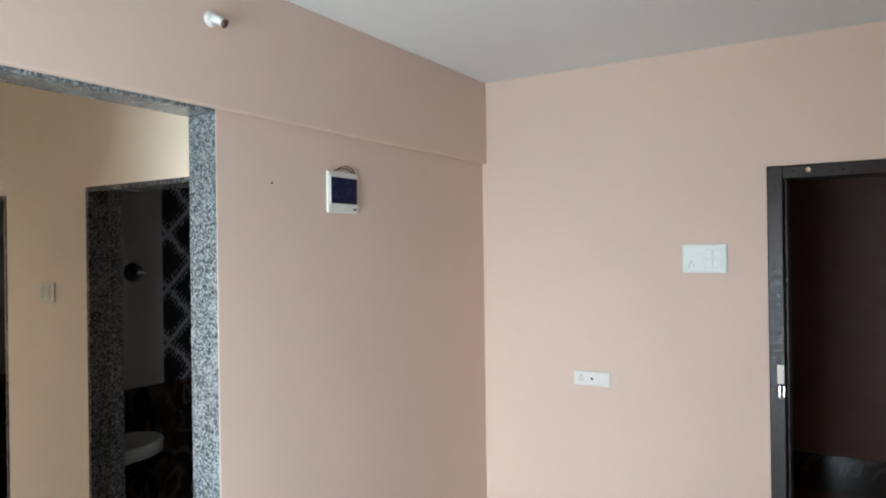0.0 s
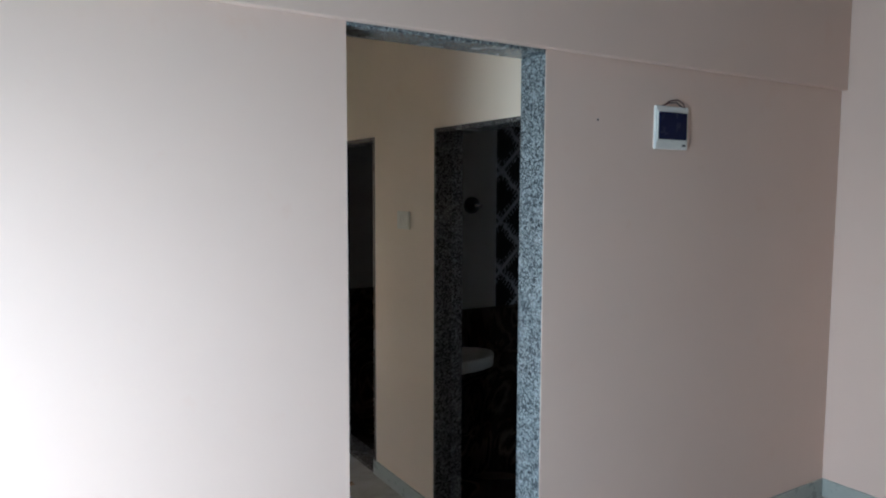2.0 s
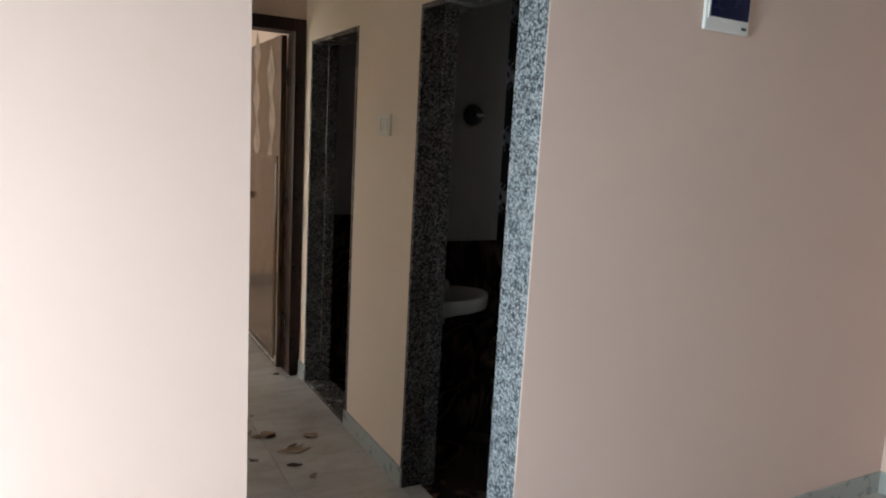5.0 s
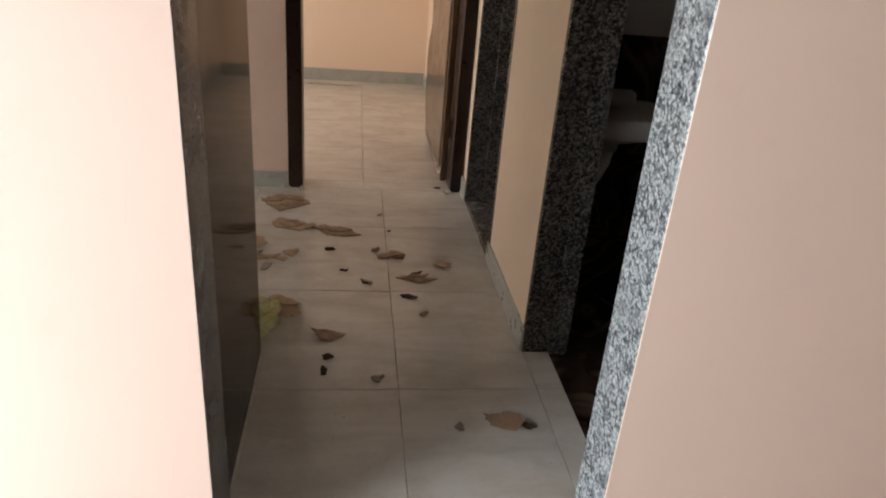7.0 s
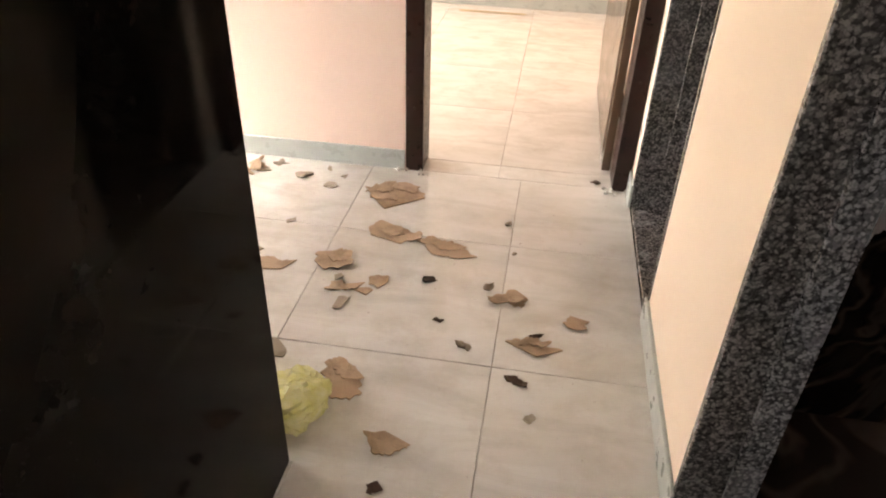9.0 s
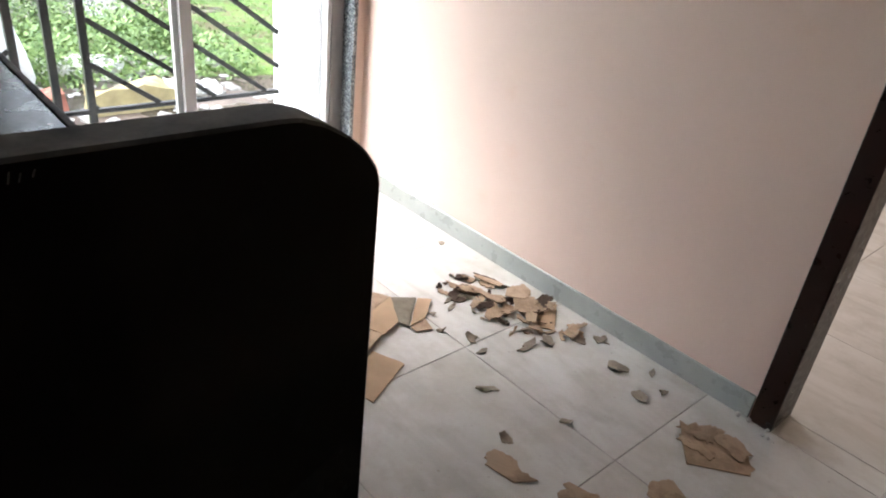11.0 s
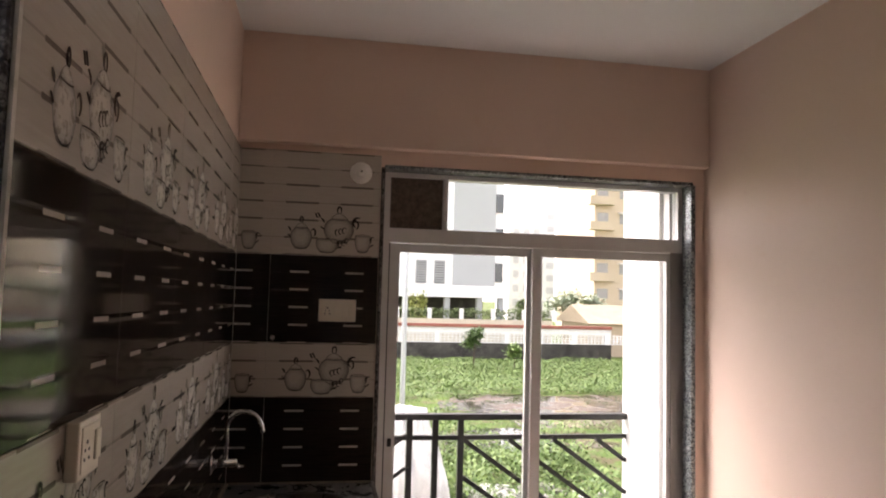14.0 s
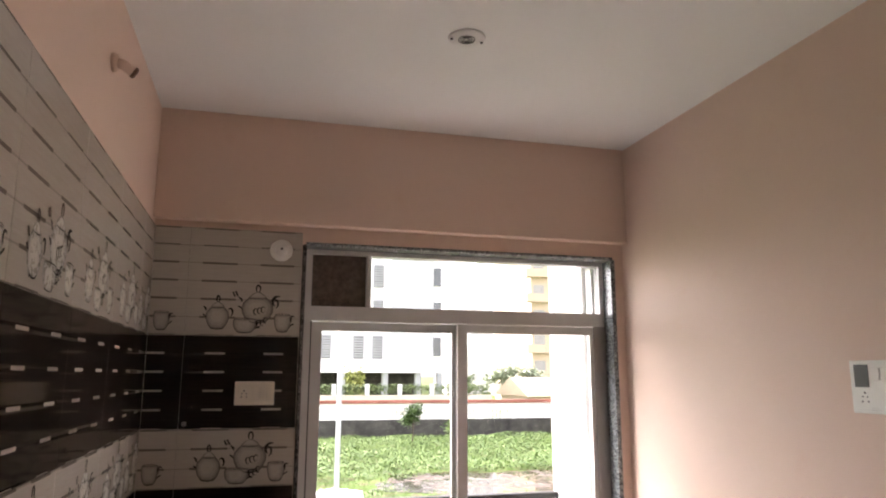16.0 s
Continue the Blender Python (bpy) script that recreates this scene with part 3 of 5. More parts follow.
part("protective_film", film, LAMINATE, leaf_b, "loose, wavy protective film", True)
knob = bmesh.new()
for s in (-1, 1):
    x0 = 1.768 if s < 0 else 1.80
    bm_rod(knob, (x0, 5.43, 1.0), (x0 + s * 0.008, 5.43, 1.0), 0.028, 0.026, 16)
    bm_rod(knob, (x0 + s * 0.008, 5.43, 1.0), (x0 + s * 0.035, 5.43, 1.0), 0.011, 0.011, 12)
    bmesh.ops.create_uvsphere(knob, u_segments=16, v_segments=10, radius=0.027, matrix=Matrix.Translation((x0 + s * 0.052, 5.43, 1.0)) @ Matrix.Diagonal((0.8, 1, 1, 1)))
part("knob", knob, BRASS, door_b, "round antique brass knob", True)

rc = random.Random(12)
for i in range(22):
    px, py = rc.choice(((0.985, YK - 0.03), (1.055, YK - 0.02), (1.84, YK - 0.03), (1.80, YK - 0.02)))
    sz = rc.uniform(0.003, 0.011)
    bm = bmesh.new()
    bmesh.ops.create_icosphere(bm, subdivisions=1, radius=sz)
    for v in bm.verts:
        v.co *= rc.uniform(0.6, 1.2)
    ob = solid("cement_crumb", bm, GROUT_WHITE, "white cement crumb at the door post", "rubble", "cement crumbs at the door")
    ob.matrix_world = pose(px + rc.uniform(-0.03, 0.03), py + rc.uniform(-0.03, 0.015), sz * 0.6)

# ---------------------------------------------------------------- entrance door
frame_e = thing("door_frame", (XE, 0.62, 0), "dark brown wooden frame of the open entrance door", "door frame")
part("post", box(XE - 0.014, XE + 0.16, 0.55, 0.618, 0, 2.026, 0.004), DARKWOOD, frame_e)
part("post", box(XE - 0.014, XE + 0.16, -0.40, -0.332, 0, 2.026, 0.004), DARKWOOD, frame_e)
part("head", box(XE - 0.014, XE + 0.16, -0.332, 0.55, 1.965, 2.026, 0.004), DARKWOOD, frame_e)
part("door_stop", box(XE + 0.05, XE + 0.16, 0.536, 0.55, 0, 1.965, 0.003, 1), DARKWOOD, frame_e)
part("strike_plate", box(XE - 0.018, XE - 0.0145, 0.554, 0.584, 0.995, 1.085, 0.001, 1), IVORY, frame_e, "cream strike plate")
bolt = bmesh.new()
bm_box(bolt, XE - 0.019, XE - 0.0145, 0.552, 0.578, 0.935, 0.985, 0.001, 1)
bm_rod(bolt, (XE - 0.026, 0.565, 0.93), (XE - 0.026, 0.565, 0.99), 0.007)
part("bolt_keeper", bolt, CHROME, frame_e, "chrome bolt keeper")
part("ceiling_hook", rod((XE - 0.014, 0.44, 2.0), (XE - 0.024, 0.44, 2.0), 0.012), CHROME, frame_e, "small round magnet catch")

# ---------------------------------------------------------------- kitchen platform
slab_out = [(2.327, 0.0), (2.993, 0.0), (2.993, 1.075)]
slab_out += [(2.989, 1.090), (2.975, 1.109), (2.955, 1.126), (2.932, 1.139), (2.910, 1.146), (2.893, 1.147)]
slab_out += [(2.327, 1.147)]
counter = thing("kitchen_platform", (OL, P2, 0), "black granite kitchen platform, dusty on top, with a tall end slab", "kitchen counter")
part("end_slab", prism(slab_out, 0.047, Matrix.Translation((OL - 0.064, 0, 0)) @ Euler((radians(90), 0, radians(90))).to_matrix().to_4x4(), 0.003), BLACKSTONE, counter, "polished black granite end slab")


def rounded(x0, x1, y0, y1, r, n=6):
    out = []
    for cx, cy, a0 in ((x1 - r, y1 - r, 0), (x0 + r, y1 - r, 90), (x0 + r, y0 + r, 180), (x1 - r, y0 + r, 270)):
        for k in range(n + 1):
            a = radians(a0 + 90 * k / n)
            out.append((cx + r * math.cos(a), cy + r * math.sin(a)))
    return out


SX0, SX1, SY0, SY1 = -0.89, -0.405, 2.52, 2.866
top = bmesh.new()
hole = rounded(SX0, SX1, SY0, SY1, 0.09)
outer = [(XW + 0.002, 2.414), (OL - 0.0655, 2.414), (OL - 0.0655, 2.985), (XW + 0.002, 2.985)]
edges = []
for ring in (outer, hole):
    vs = [top.verts.new((x, y, 0.80)) for x, y in ring]
    edges += [top.edges.new((vs[i], vs[(i + 1) % len(vs)])) for i in range(len(vs))]
bmesh.ops.triangle_fill(top, edges=edges, use_beauty=True)
up = bmesh.ops.extrude_face_region(top, geom=list(top.faces))
bmesh.ops.translate(top, verts=[v for v in up["geom"] if isinstance(v, bmesh.types.BMVert)], vec=(0, 0, -0.03))
bmesh.ops.recalc_face_normals(top, faces=top.faces)
part("worktop", top, COUNTER, counter, "dusty black granite worktop")
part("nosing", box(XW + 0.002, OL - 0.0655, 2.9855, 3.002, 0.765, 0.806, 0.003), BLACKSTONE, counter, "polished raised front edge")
part("bead", boxes((XW + 0.01, OL - 0.0675, 2.414, 2.424, 0.8005, 0.808), (XW + 0.003, XW + 0.012, 2.425, 2.985, 0.8005, 0.808)), GROUT, counter, "dirty cement bead")
for y, z, h in ((2.697, 1.130, 0.005), (2.705, 1.131, 0.008), (2.711, 1.131, 0.006), (2.719, 1.133, 0.005)):
    part("scuff", prism([(y, z), (y + 0.0012, z), (y + 0.003, z + h), (y + 0.002, z + h)], 0.0004, Matrix.Translation((OL - 0.0168, 0, 0)) @ Euler((radians(90), 0, radians(90))).to_matrix().to_4x4()), STEEL, counter, "pale scratch on the slab")
part("floor_joint", box(OL - 0.0165, OL - 0.010, 2.33, 2.992, 0.0005, 0.004), GROUT_WHITE, counter, "white cement joint at the floor")
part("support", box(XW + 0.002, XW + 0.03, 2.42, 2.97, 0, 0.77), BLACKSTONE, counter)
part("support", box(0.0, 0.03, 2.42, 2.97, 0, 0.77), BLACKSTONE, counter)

sink = thing("sink", ((SX0 + SX1) / 2, (SY0 + SY1) / 2, 0.60), "dull stainless steel sink set in the black worktop", "sink")
bowl = bmesh.new()
rings = []
for z, grow in ((0.803, 0.008), (0.803, -0.002), (0.79, -0.006), (0.66, -0.022), (0.632, -0.05), (0.625, -0.12)):
    rings.append([bowl.verts.new((x, y, z)) for x, y in rounded(SX0 - grow, SX1 + grow, SY0 - grow, SY1 + grow, 0.09 + grow * 0.6 if grow > -0.1 else 0.05)])
for u, v in zip(rings, rings[1:]):
    for k in range(len(u)):
        bowl.faces.new((u[k], u[(k + 1) % len(u)], v[(k + 1) % len(u)], v[k]))
bowl.faces.new(rings[-1])
bmesh.ops.recalc_face_normals(bowl, faces=bowl.faces)
bmesh.ops.reverse_faces(bowl, faces=bowl.faces)
part("bowl", bowl, STEEL, sink, "", True)
ring = bmesh.new()
inside = [ring.verts.new((x, y, 0.8035)) for x, y in rounded(SX0 - 0.005, SX1 + 0.005, SY0 - 0.005, SY1 + 0.005, 0.093)]
raised = [ring.verts.new((x, y, 0.8045)) for x, y in rounded(SX0 - 0.012, SX1 + 0.012, SY0 - 0.012, SY1 + 0.012, 0.098)]
outside = [ring.verts.new((x, y, 0.8003)) for x, y in rounded(SX0 - 0.024, SX1 + 0.024, SY0 - 0.024, SY1 + 0.024, 0.105)]
for u, v in ((inside, raised), (raised, outside)):
    for k in range(len(u)):
        ring.faces.new((u[k], u[(k + 1) % len(u)], v[(k + 1) % len(u)], v[k]))
bmesh.ops.recalc_face_normals(ring, faces=ring.faces)
part("sealant", ring, SOOT, sink, "smeared black sealant round the rim", True)
part("waste", rod((-0.68, 2.685, 0.6255), (-0.68, 2.685, 0.634), 0.04, 0.035, 20), CHROME, sink, "round chrome waste")

tap = thing("tap", (-0.62, 2.413, 0.98), "chrome swan-neck sink tap on the tiled wall", "tap")
part("flange", rod((-0.62, 2.4135, 0.985), (-0.62, 2.422, 0.985), 0.028, 0.024, 20), CHROME, tap, "", True)
part("body", rod((-0.62, 2.42, 0.985), (-0.62, 2.50, 0.985), 0.014, 0.014, 16), CHROME, tap, "", True)
part("handle", tube([(-0.62, 2.495, 0.985), (-0.575, 2.51, 0.988), (-0.53, 2.515, 0.992)], 0.005), CHROME, tap, "", True)
neck = [(-0.62, 2.462, 0.98), (-0.62, 2.462, 1.10)] + [(-0.62 + 0.05 * k / 10, 2.462 + 0.06 * (1 - math.cos(radians(18 * k))), 1.10 + 0.062 * math.sin(radians(18 * k))) for k in range(1, 10)] + [(-0.568, 2.585, 1.095)]
part("spout", tube(neck, 0.0085, 12), CHROME, tap, "", True)

# ---------------------------------------------------------------- window
win = thing("window_1", (XW - 0.12, WY0, WZ0), "white aluminium sliding window with a fixed light above", "window")
FX0, FX1 = XW - 0.135, XW - 0.075
part("frame", boxes((FX0, FX1, WY0 + 0.004, 3.04, 0.105, WZ1 - 0.004), (FX0, FX1, 4.392, WY1 - 0.012, 0.105, WZ1 - 0.004), (FX0, FX1, 3.04, 4.392, 2.088, WZ1 - 0.004), (FX0, FX1, 3.04, 4.392, 1.80, 1.862), (FX0, FX1, 3.04, 4.392, 0.105, 0.145)), ALU, win)
part("track", boxes((FX0 + 0.005, FX1 - 0.005, 4.382, 4.3915, 0.146, 1.799), (FX0 + 0.004, FX1 - 0.006, 3.041, 4.381, 0.1455, 0.15), (FX0 + 0.005, FX1 - 0.005, 3.0405, 3.046, 0.15, 1.799)), ALU_DARK, win, "sliding track, darkened in colour for shade")
# added strip whose grey paints the shade on the right stile
part("channel", boxes((FX1 + 0.0005, FX1 + 0.005, 4.352, 4.4125, 0.146, 1.80)), ALU_SHADE, win, "added grey strip for the shaded right stile")
part("transom_post", box(FX0 + 0.005, FX1 - 0.002, 3.275, 3.296, 1.862, 2.088, 0.002, 1), ALU, win)


def sash(y0, y1, x, lab):
    s = part("sash", boxes((x - 0.012, x + 0.012, y0, y0 + 0.045, 0.152, 1.797), (x - 0.012, x + 0.012, y1 - 0.045, y1, 0.152, 1.797), (x - 0.012, x + 0.012, y0 + 0.045, y1 - 0.045, 1.76, 1.797), (x - 0.012, x + 0.012, y0 + 0.045, y1 - 0.045, 0.152, 0.20)), ALU, win, lab)
    p = part("pane", box(x - 0.002, x + 0.002, y0 + 0.04, y1 - 0.04, 0.195, 1.765), GLASS, s, "clear glass")
    p.visible_shadow = False
    return s


sash(3.047, 3.715, XW - 0.118, "")
sash(3.690, 4.381, XW - 0.092, "")
part("latch", box(XW - 0.105, XW - 0.099, 3.060, 3.078, 0.92, 0.955, 0.002, 1), SOOT, win, "small black latch")
part("latch", box(XW - 0.079, XW - 0.0745, 4.350, 4.362, 0.93, 0.952, 0.002, 1), SOOT, win, "small black latch")
pt = part("pane", box(XW - 0.107, XW - 0.103, 3.296, 4.392, 1.862, 2.088), GLASS, win, "clear fixed glass")
pt.visible_shadow = False
part("board", box(XW - 0.112, XW - 0.100, 3.041, 3.275, 1.862, 2.088), PLY, win, "brown patterned board in place of a pane")
sill = thing("granite_sill", (XW, WY0, WZ0), "speckled granite window surround and sill", "window sill")
part("sill", box(XW - 0.199, XW + 0.02, WY0, WY1, WZ0 - 0.02, WZ0, 0.003, 1), GRANITE, sill)
part("jamb", box(XW - 0.134, XW + 0.006, WY1 - 0.012, WY1 + 0.010, WZ0, WZ1, 0.003, 1), GRANITE, sill)
setting("window_reveal", box(XW - 0.2, XW - 0.136, WY1 - 0.045, WY1, WZ0, WZ1), WHITEWALL, "white plastered outer window reveal")
# left jamb takes the darkened copy of the granite
part("jamb", box(XW - 0.199, XW + 0.012, WY0 - 0.014, WY0 + 0.003, WZ0, WZ1, 0.003, 1), GRANITE_DIM, sill)
part("head", box(XW - 0.199, XW + 0.006, WY0, WY1, WZ1 - 0.003, WZ1 + 0.012, 0.003, 1), GRANITE, sill)

# ---------------------------------------------------------------- balcony
setting("balcony_slab", box(-1.74, XW - 0.2, 2.6, 4.36, -0.35, 0.10), WHITEWALL, "white painted balcony ledge")
setting("balcony_side_wall", box(-1.66, XW - 0.2, 4.36, 4.60, -0.35, H + 0.6), WHITEWALL, "white balcony side wall")
setting("balcony_side_wall", box(-1.66, XW - 0.2, 2.35, 2.6, -0.35, H + 0.6), WHITEWALL, "white balcony side wall")
setting("facade", boxes((XW - 0.32, XW - 0.2, 4.60, 12, -2.6, 6.0), (XW - 0.32, XW - 0.2, -8, 2.35, -2.6, 0.0), (XW - 0.32, XW - 0.2, 2.35, 4.60, H, 6.0), (XW - 0.32, XW - 0.2, 2.35, 4.6, -2.6, -0.352)), WHITEWALL, "white outer wall of the block")
rail = thing("balcony_railing", (-1.62, 2.98, 0.2), "black iron balcony railing with slanted bars", "railing")
RX = -1.62


def bar(a, b, w=0.012):
    a, b = Vector(a), Vector(b)
    d = (b - a)
    m = Matrix.Translation((a + b) / 2) @ d.to_track_quat("Z", "X").to_matrix().to_4x4() @ Matrix.Diagonal((w, w, d.length / 1, 1))
    bm = bmesh.new()
    bmesh.ops.create_cube(bm, size=1, matrix=m)
    return bm


part("top_rail", box(RX - 0.025, RX + 0.025, 2.601, 4.359, 0.955, 0.985, 0.003, 1), RAIL, rail)
part("upper_rail", box(RX - 0.012, RX + 0.012, 2.601, 4.359, 0.855, 0.878, 0.002, 1), RAIL, rail)
part("lower_rail", box(RX - 0.012, RX + 0.012, 2.601, 4.359, 0.275, 0.295, 0.002, 1), RAIL, rail)
for y in (3.215, 3.345, 3.475):
    part("post", box(RX - 0.0145, RX + 0.0145, y - 0.015, y + 0.015, 0.10, 0.955, 0.002, 1), RAIL, rail)
for k in range(7):
    y0, z0 = 3.49 + max(0, k - 3) * 0.235, 0.855 - max(0, 3 - k) * 0.185
    run = min(4.358 - y0, (z0 - 0.295) / 0.70)
    part("slanted_bar", bar((RX, y0, z0), (RX, y0 + run, z0 - run * 0.70), 0.022), RAIL, rail)
for k in range(4):
    z0 = 0.40 + k * 0.16
    part("slanted_bar", bar((RX, 2.93, z0 - 0.19), (RX, 3.20, z0), 0.018), RAIL, rail)

# ---------------------------------------------------------------- electrical fittings
def plate(name, label, at, w, h, face, toggles, depth=0.012, mat=PLASTIC, sockets=(), dark=(), cat="switch"):
    """A modular plate on a wall; face is the wall's yaw in degrees; toggles (u, v, w, h) in metres from the middle."""
    ob = thing(name, (0, 0, 0), label, cat)
    part("plate", box(-w / 2, w / 2, -depth, -0.0006, -h / 2, h / 2, 0.003), mat, ob)
    part("face", box(-w / 2 + 0.009, w / 2 - 0.009, -depth - 0.002, -depth + 0.001, -h / 2 + 0.009, h / 2 - 0.009, 0.001, 1), mat, ob)
    for u, v, a, b in toggles:
        part("rocker", box(u - a / 2, u + a / 2, -depth - 0.006, -depth - 0.0015, v - b / 2, v + b / 2, 0.0015, 1), mat, ob)
    for u, v in sockets:
        bm = bmesh.new()
        for du, dv, r in ((0, 0.014, 0.0035), (-0.008, 0.003, 0.0025), (0.008, 0.003, 0.0025), (-0.010, -0.010, 0.003), (0.010, -0.010, 0.003)):
            bm_rod(bm, (u + du, -depth - 0.0026, v + dv), (u + du, -depth - 0.0005, v + dv), r, None, 8)
        part("pin_holes", bm, SOOT, ob, "black socket holes")
    for u, v, a, b in dark:
        part("dark_module", box(u - a / 2, u + a / 2, -depth - 0.004, -depth - 0.0016, v - b / 2, v + b / 2, 0.001, 1), SOOT, ob, "dark module")
    ob.matrix_world = Matrix.Translation(at) @ Euler((0, 0, radians(face))).to_matrix().to_4x4()
    return ob


plate("switchboard", "white modular switchboard with a socket on the pink wall", (XE, 0.908, 1.591), 0.213, 0.145, -90, [(0.02, 0.026, 0.04, 0.04), (0.065, 0.026, 0.04, 0.04), (0.02, -0.026, 0.04, 0.04), (0.065, -0.026, 0.04, 0.04)], sockets=[(-0.06, -0.03)], mat=plain("pale_green_white_plastic", (0.72, 0.76, 0.73), 0.3, 0, 0.04, 5))
plate("socket", "white low-level socket plate on the pink wall", (XE, 1.500, 0.940), 0.205, 0.078, -90, [], sockets=[(-0.062, 0.0)], dark=[(0.0, 0, 0.012, 0.012)], cat="socket")
plate("light_switch", "small cream light switch between the bathroom doors", (XP, 3.31, 1.488), 0.125, 0.092, -90, [(-0.03, 0, 0.024, 0.055), (0.0, 0, 0.024, 0.055), (0.03, 0, 0.024, 0.055)], mat=IVORY)
plate("switchboard", "cream switch and socket plate on dark kitchen tiles", (XW + 0.0085, 2.826, 1.50), 0.152, 0.092, 90, [(0.005, 0, 0.022, 0.05), (0.032, 0, 0.022, 0.05), (0.057, 0, 0.022, 0.05)], mat=IVORY, sockets=[(-0.04, -0.004)])
plate("socket", "thick cream socket box on the kitchen tiles", (0.735, P2 + 0.0085, 1.325), 0.095, 0.085, 180, [(0.024, 0, 0.022, 0.045)], depth=0.020, mat=IVORY, sockets=[(-0.018, -0.004)], cat="socket")
plate("switchboard", "white switchboard with a dark module on the pink wall", (0.315, YK, 1.545), 0.215, 0.145, 0, [(-0.02, 0.035, 0.03, 0.035), (0.015, 0.035, 0.03, 0.035), (0.05, 0.035, 0.03, 0.035), (0.05, -0.03, 0.03, 0.035)], sockets=[(-0.06, -0.03)], dark=[(-0.066, 0.030, 0.048, 0.062)])

db = thing("distribution_box", (2.515, P0, 1.83), "white distribution box with a smoked blue cover", "electrical box")
part("case", box(2.419, 2.622, P0 - 0.014, P0 - 0.0006, 1.818, 1.998, 0.006), PLASTIC, db)
part("cover_frame", boxes((2.428, 2.613, P0 - 0.019, P0 - 0.0135, 1.972, 1.978), (2.428, 2.613, P0 - 0.019, P0 - 0.0135, 1.852, 1.858), (2.428, 2.434, P0 - 0.019, P0 - 0.0135, 1.858, 1.972), (2.607, 2.613, P0 - 0.019, P0 - 0.0135, 1.858, 1.972)), PLASTIC, db)
part("cover", box(2.4345, 2.6065, P0 - 0.022, P0 - 0.0138, 1.8585, 1.9715, 0.003), SMOKED, db, "smoked dark blue cover")
part("catch", box(2.502, 2.526, P0 - 0.023, P0 - 0.0145, 1.846, 1.8515, 0.002, 1), PLASTIC, db)
part("nameplate", box(2.585, 2.607, P0 - 0.0155, P0 - 0.0135, 1.832, 1.840), SOOT, db, "tiny grey mark")
part("wire", tube([(2.47, P0 - 0.006, 1.996), (2.50, P0 - 0.018, 2.018), (2.54, P0 - 0.022, 2.024), (2.58, P0 - 0.018, 2.012), (2.608, P0 - 0.008, 1.985)], 0.0028, 6), plain("maroon_wire", (0.10, 0.03, 0.03), 0.5), db, "loose maroon wires")
part("wire", tube([(2.465, P0 - 0.005, 1.997), (2.50, P0 - 0.012, 2.010), (2.545, P0 - 0.015, 2.014), (2.59, P0 - 0.010, 1.995)], 0.0025, 6), SOOT, db)


def lamp_holder(at, out, label, mat, tip):
    """An angled batten lamp holder without a bulb."""
    a, d = Vector(at), Vector(out)
    ob = thing("lamp_holder", at, label, "lamp holder")
    flat = Vector((0, d.y, 0)).normalized()
    part("base", rod(a, a + flat * 0.014, 0.027, 0.024, 24), mat, ob, "", True)
    part("neck", tube([a + flat * 0.012, a + flat * 0.022 + d * 0.008, a + flat * 0.022 + d * 0.034], 0.0145, 18), mat, ob, "", True)
    part("socket_rim", tube([a + flat * 0.022 + d * 0.034, a + flat * 0.022 + d * 0.044], 0.0162, 18), tip, ob, "", True)
    part("socket_hole", tube([a + flat * 0.022 + d * 0.0435, a + flat * 0.022 + d * 0.0455], 0.0115, 14), SOOT, ob)
    return ob


lamp_holder((1.80, P0 - 0.03, 2.462), (0.45, -0.75, -0.5), "white angled lamp holder without a bulb", PLASTIC, plain("red_brown_bakelite", (0.16, 0.06, 0.04), 0.4))
lamp_holder((-0.10, P2 + 0.002, 2.415), (-0.45, 0.80, -0.42), "pink painted-over angled lamp holder with a dark mouth", PINK, plain("dusty_bakelite", (0.20, 0.11, 0.075), 0.5))
solid("nail", rod((2.105, P0 - 0.006, 1.92), (2.105, P0 - 0.0005, 1.92), 0.004, 0.003, 8), SOOT, "dark nail stub in the pink wall", "nail")
hold = thing("lamp_holder", (XW + 0.008, 2.905, 2.08), "white round ceiling-type lamp holder on tiles", "lamp holder")
part("base", rod((XW + 0.0085, 2.905, 2.08), (XW + 0.024, 2.905, 2.08), 0.046, 0.042, 28), PLASTIC, hold, "", True)
part("boss", rod((XW + 0.024, 2.905, 2.08), (XW + 0.050, 2.905, 2.08), 0.026, 0.020, 24), PLASTIC, hold, "", True)
part("hole", rod((XW + 0.050, 2.905, 2.08), (XW + 0.051, 2.905, 2.08), 0.005), SOOT, hold)
rose = thing("ceiling_rose", (-0.125, 3.43, H), "round white ceiling vent rose", "ceiling fitting")
part("disc", rod((-0.125, 3.43, H - 0.0005), (-0.125, 3.43, H - 0.007), 0.060, 0.056, 36), CEIL, rose, "", True)
for k, r in enumerate((0.010, 0.018, 0.026)):
    ring = [(-0.125 + r * math.cos(radians(20 * i)), 3.43 + r * math.sin(radians(20 * i)), H - 0.008) for i in range(19)]
    part("ring", tube(ring, 0.0016, 6), SOOT, rose, "dark ring slot")
part("screw", rod((-0.125, 3.38, H - 0.010), (-0.125, 3.38, H - 0.013), 0.005), SOOT, rose)
part("screw", rod((-0.125, 3.48, H - 0.010), (-0.125, 3.48, H - 0.013), 0.005), SOOT, rose)
solid("pipe_plug", rod((XW + 0.0085, 2.57, 1.385), (XW + 0.02, 2.57, 1.385), 0.012, 0.010, 16), CHROME, "small steel plug on dark tiles", "pipe plug")

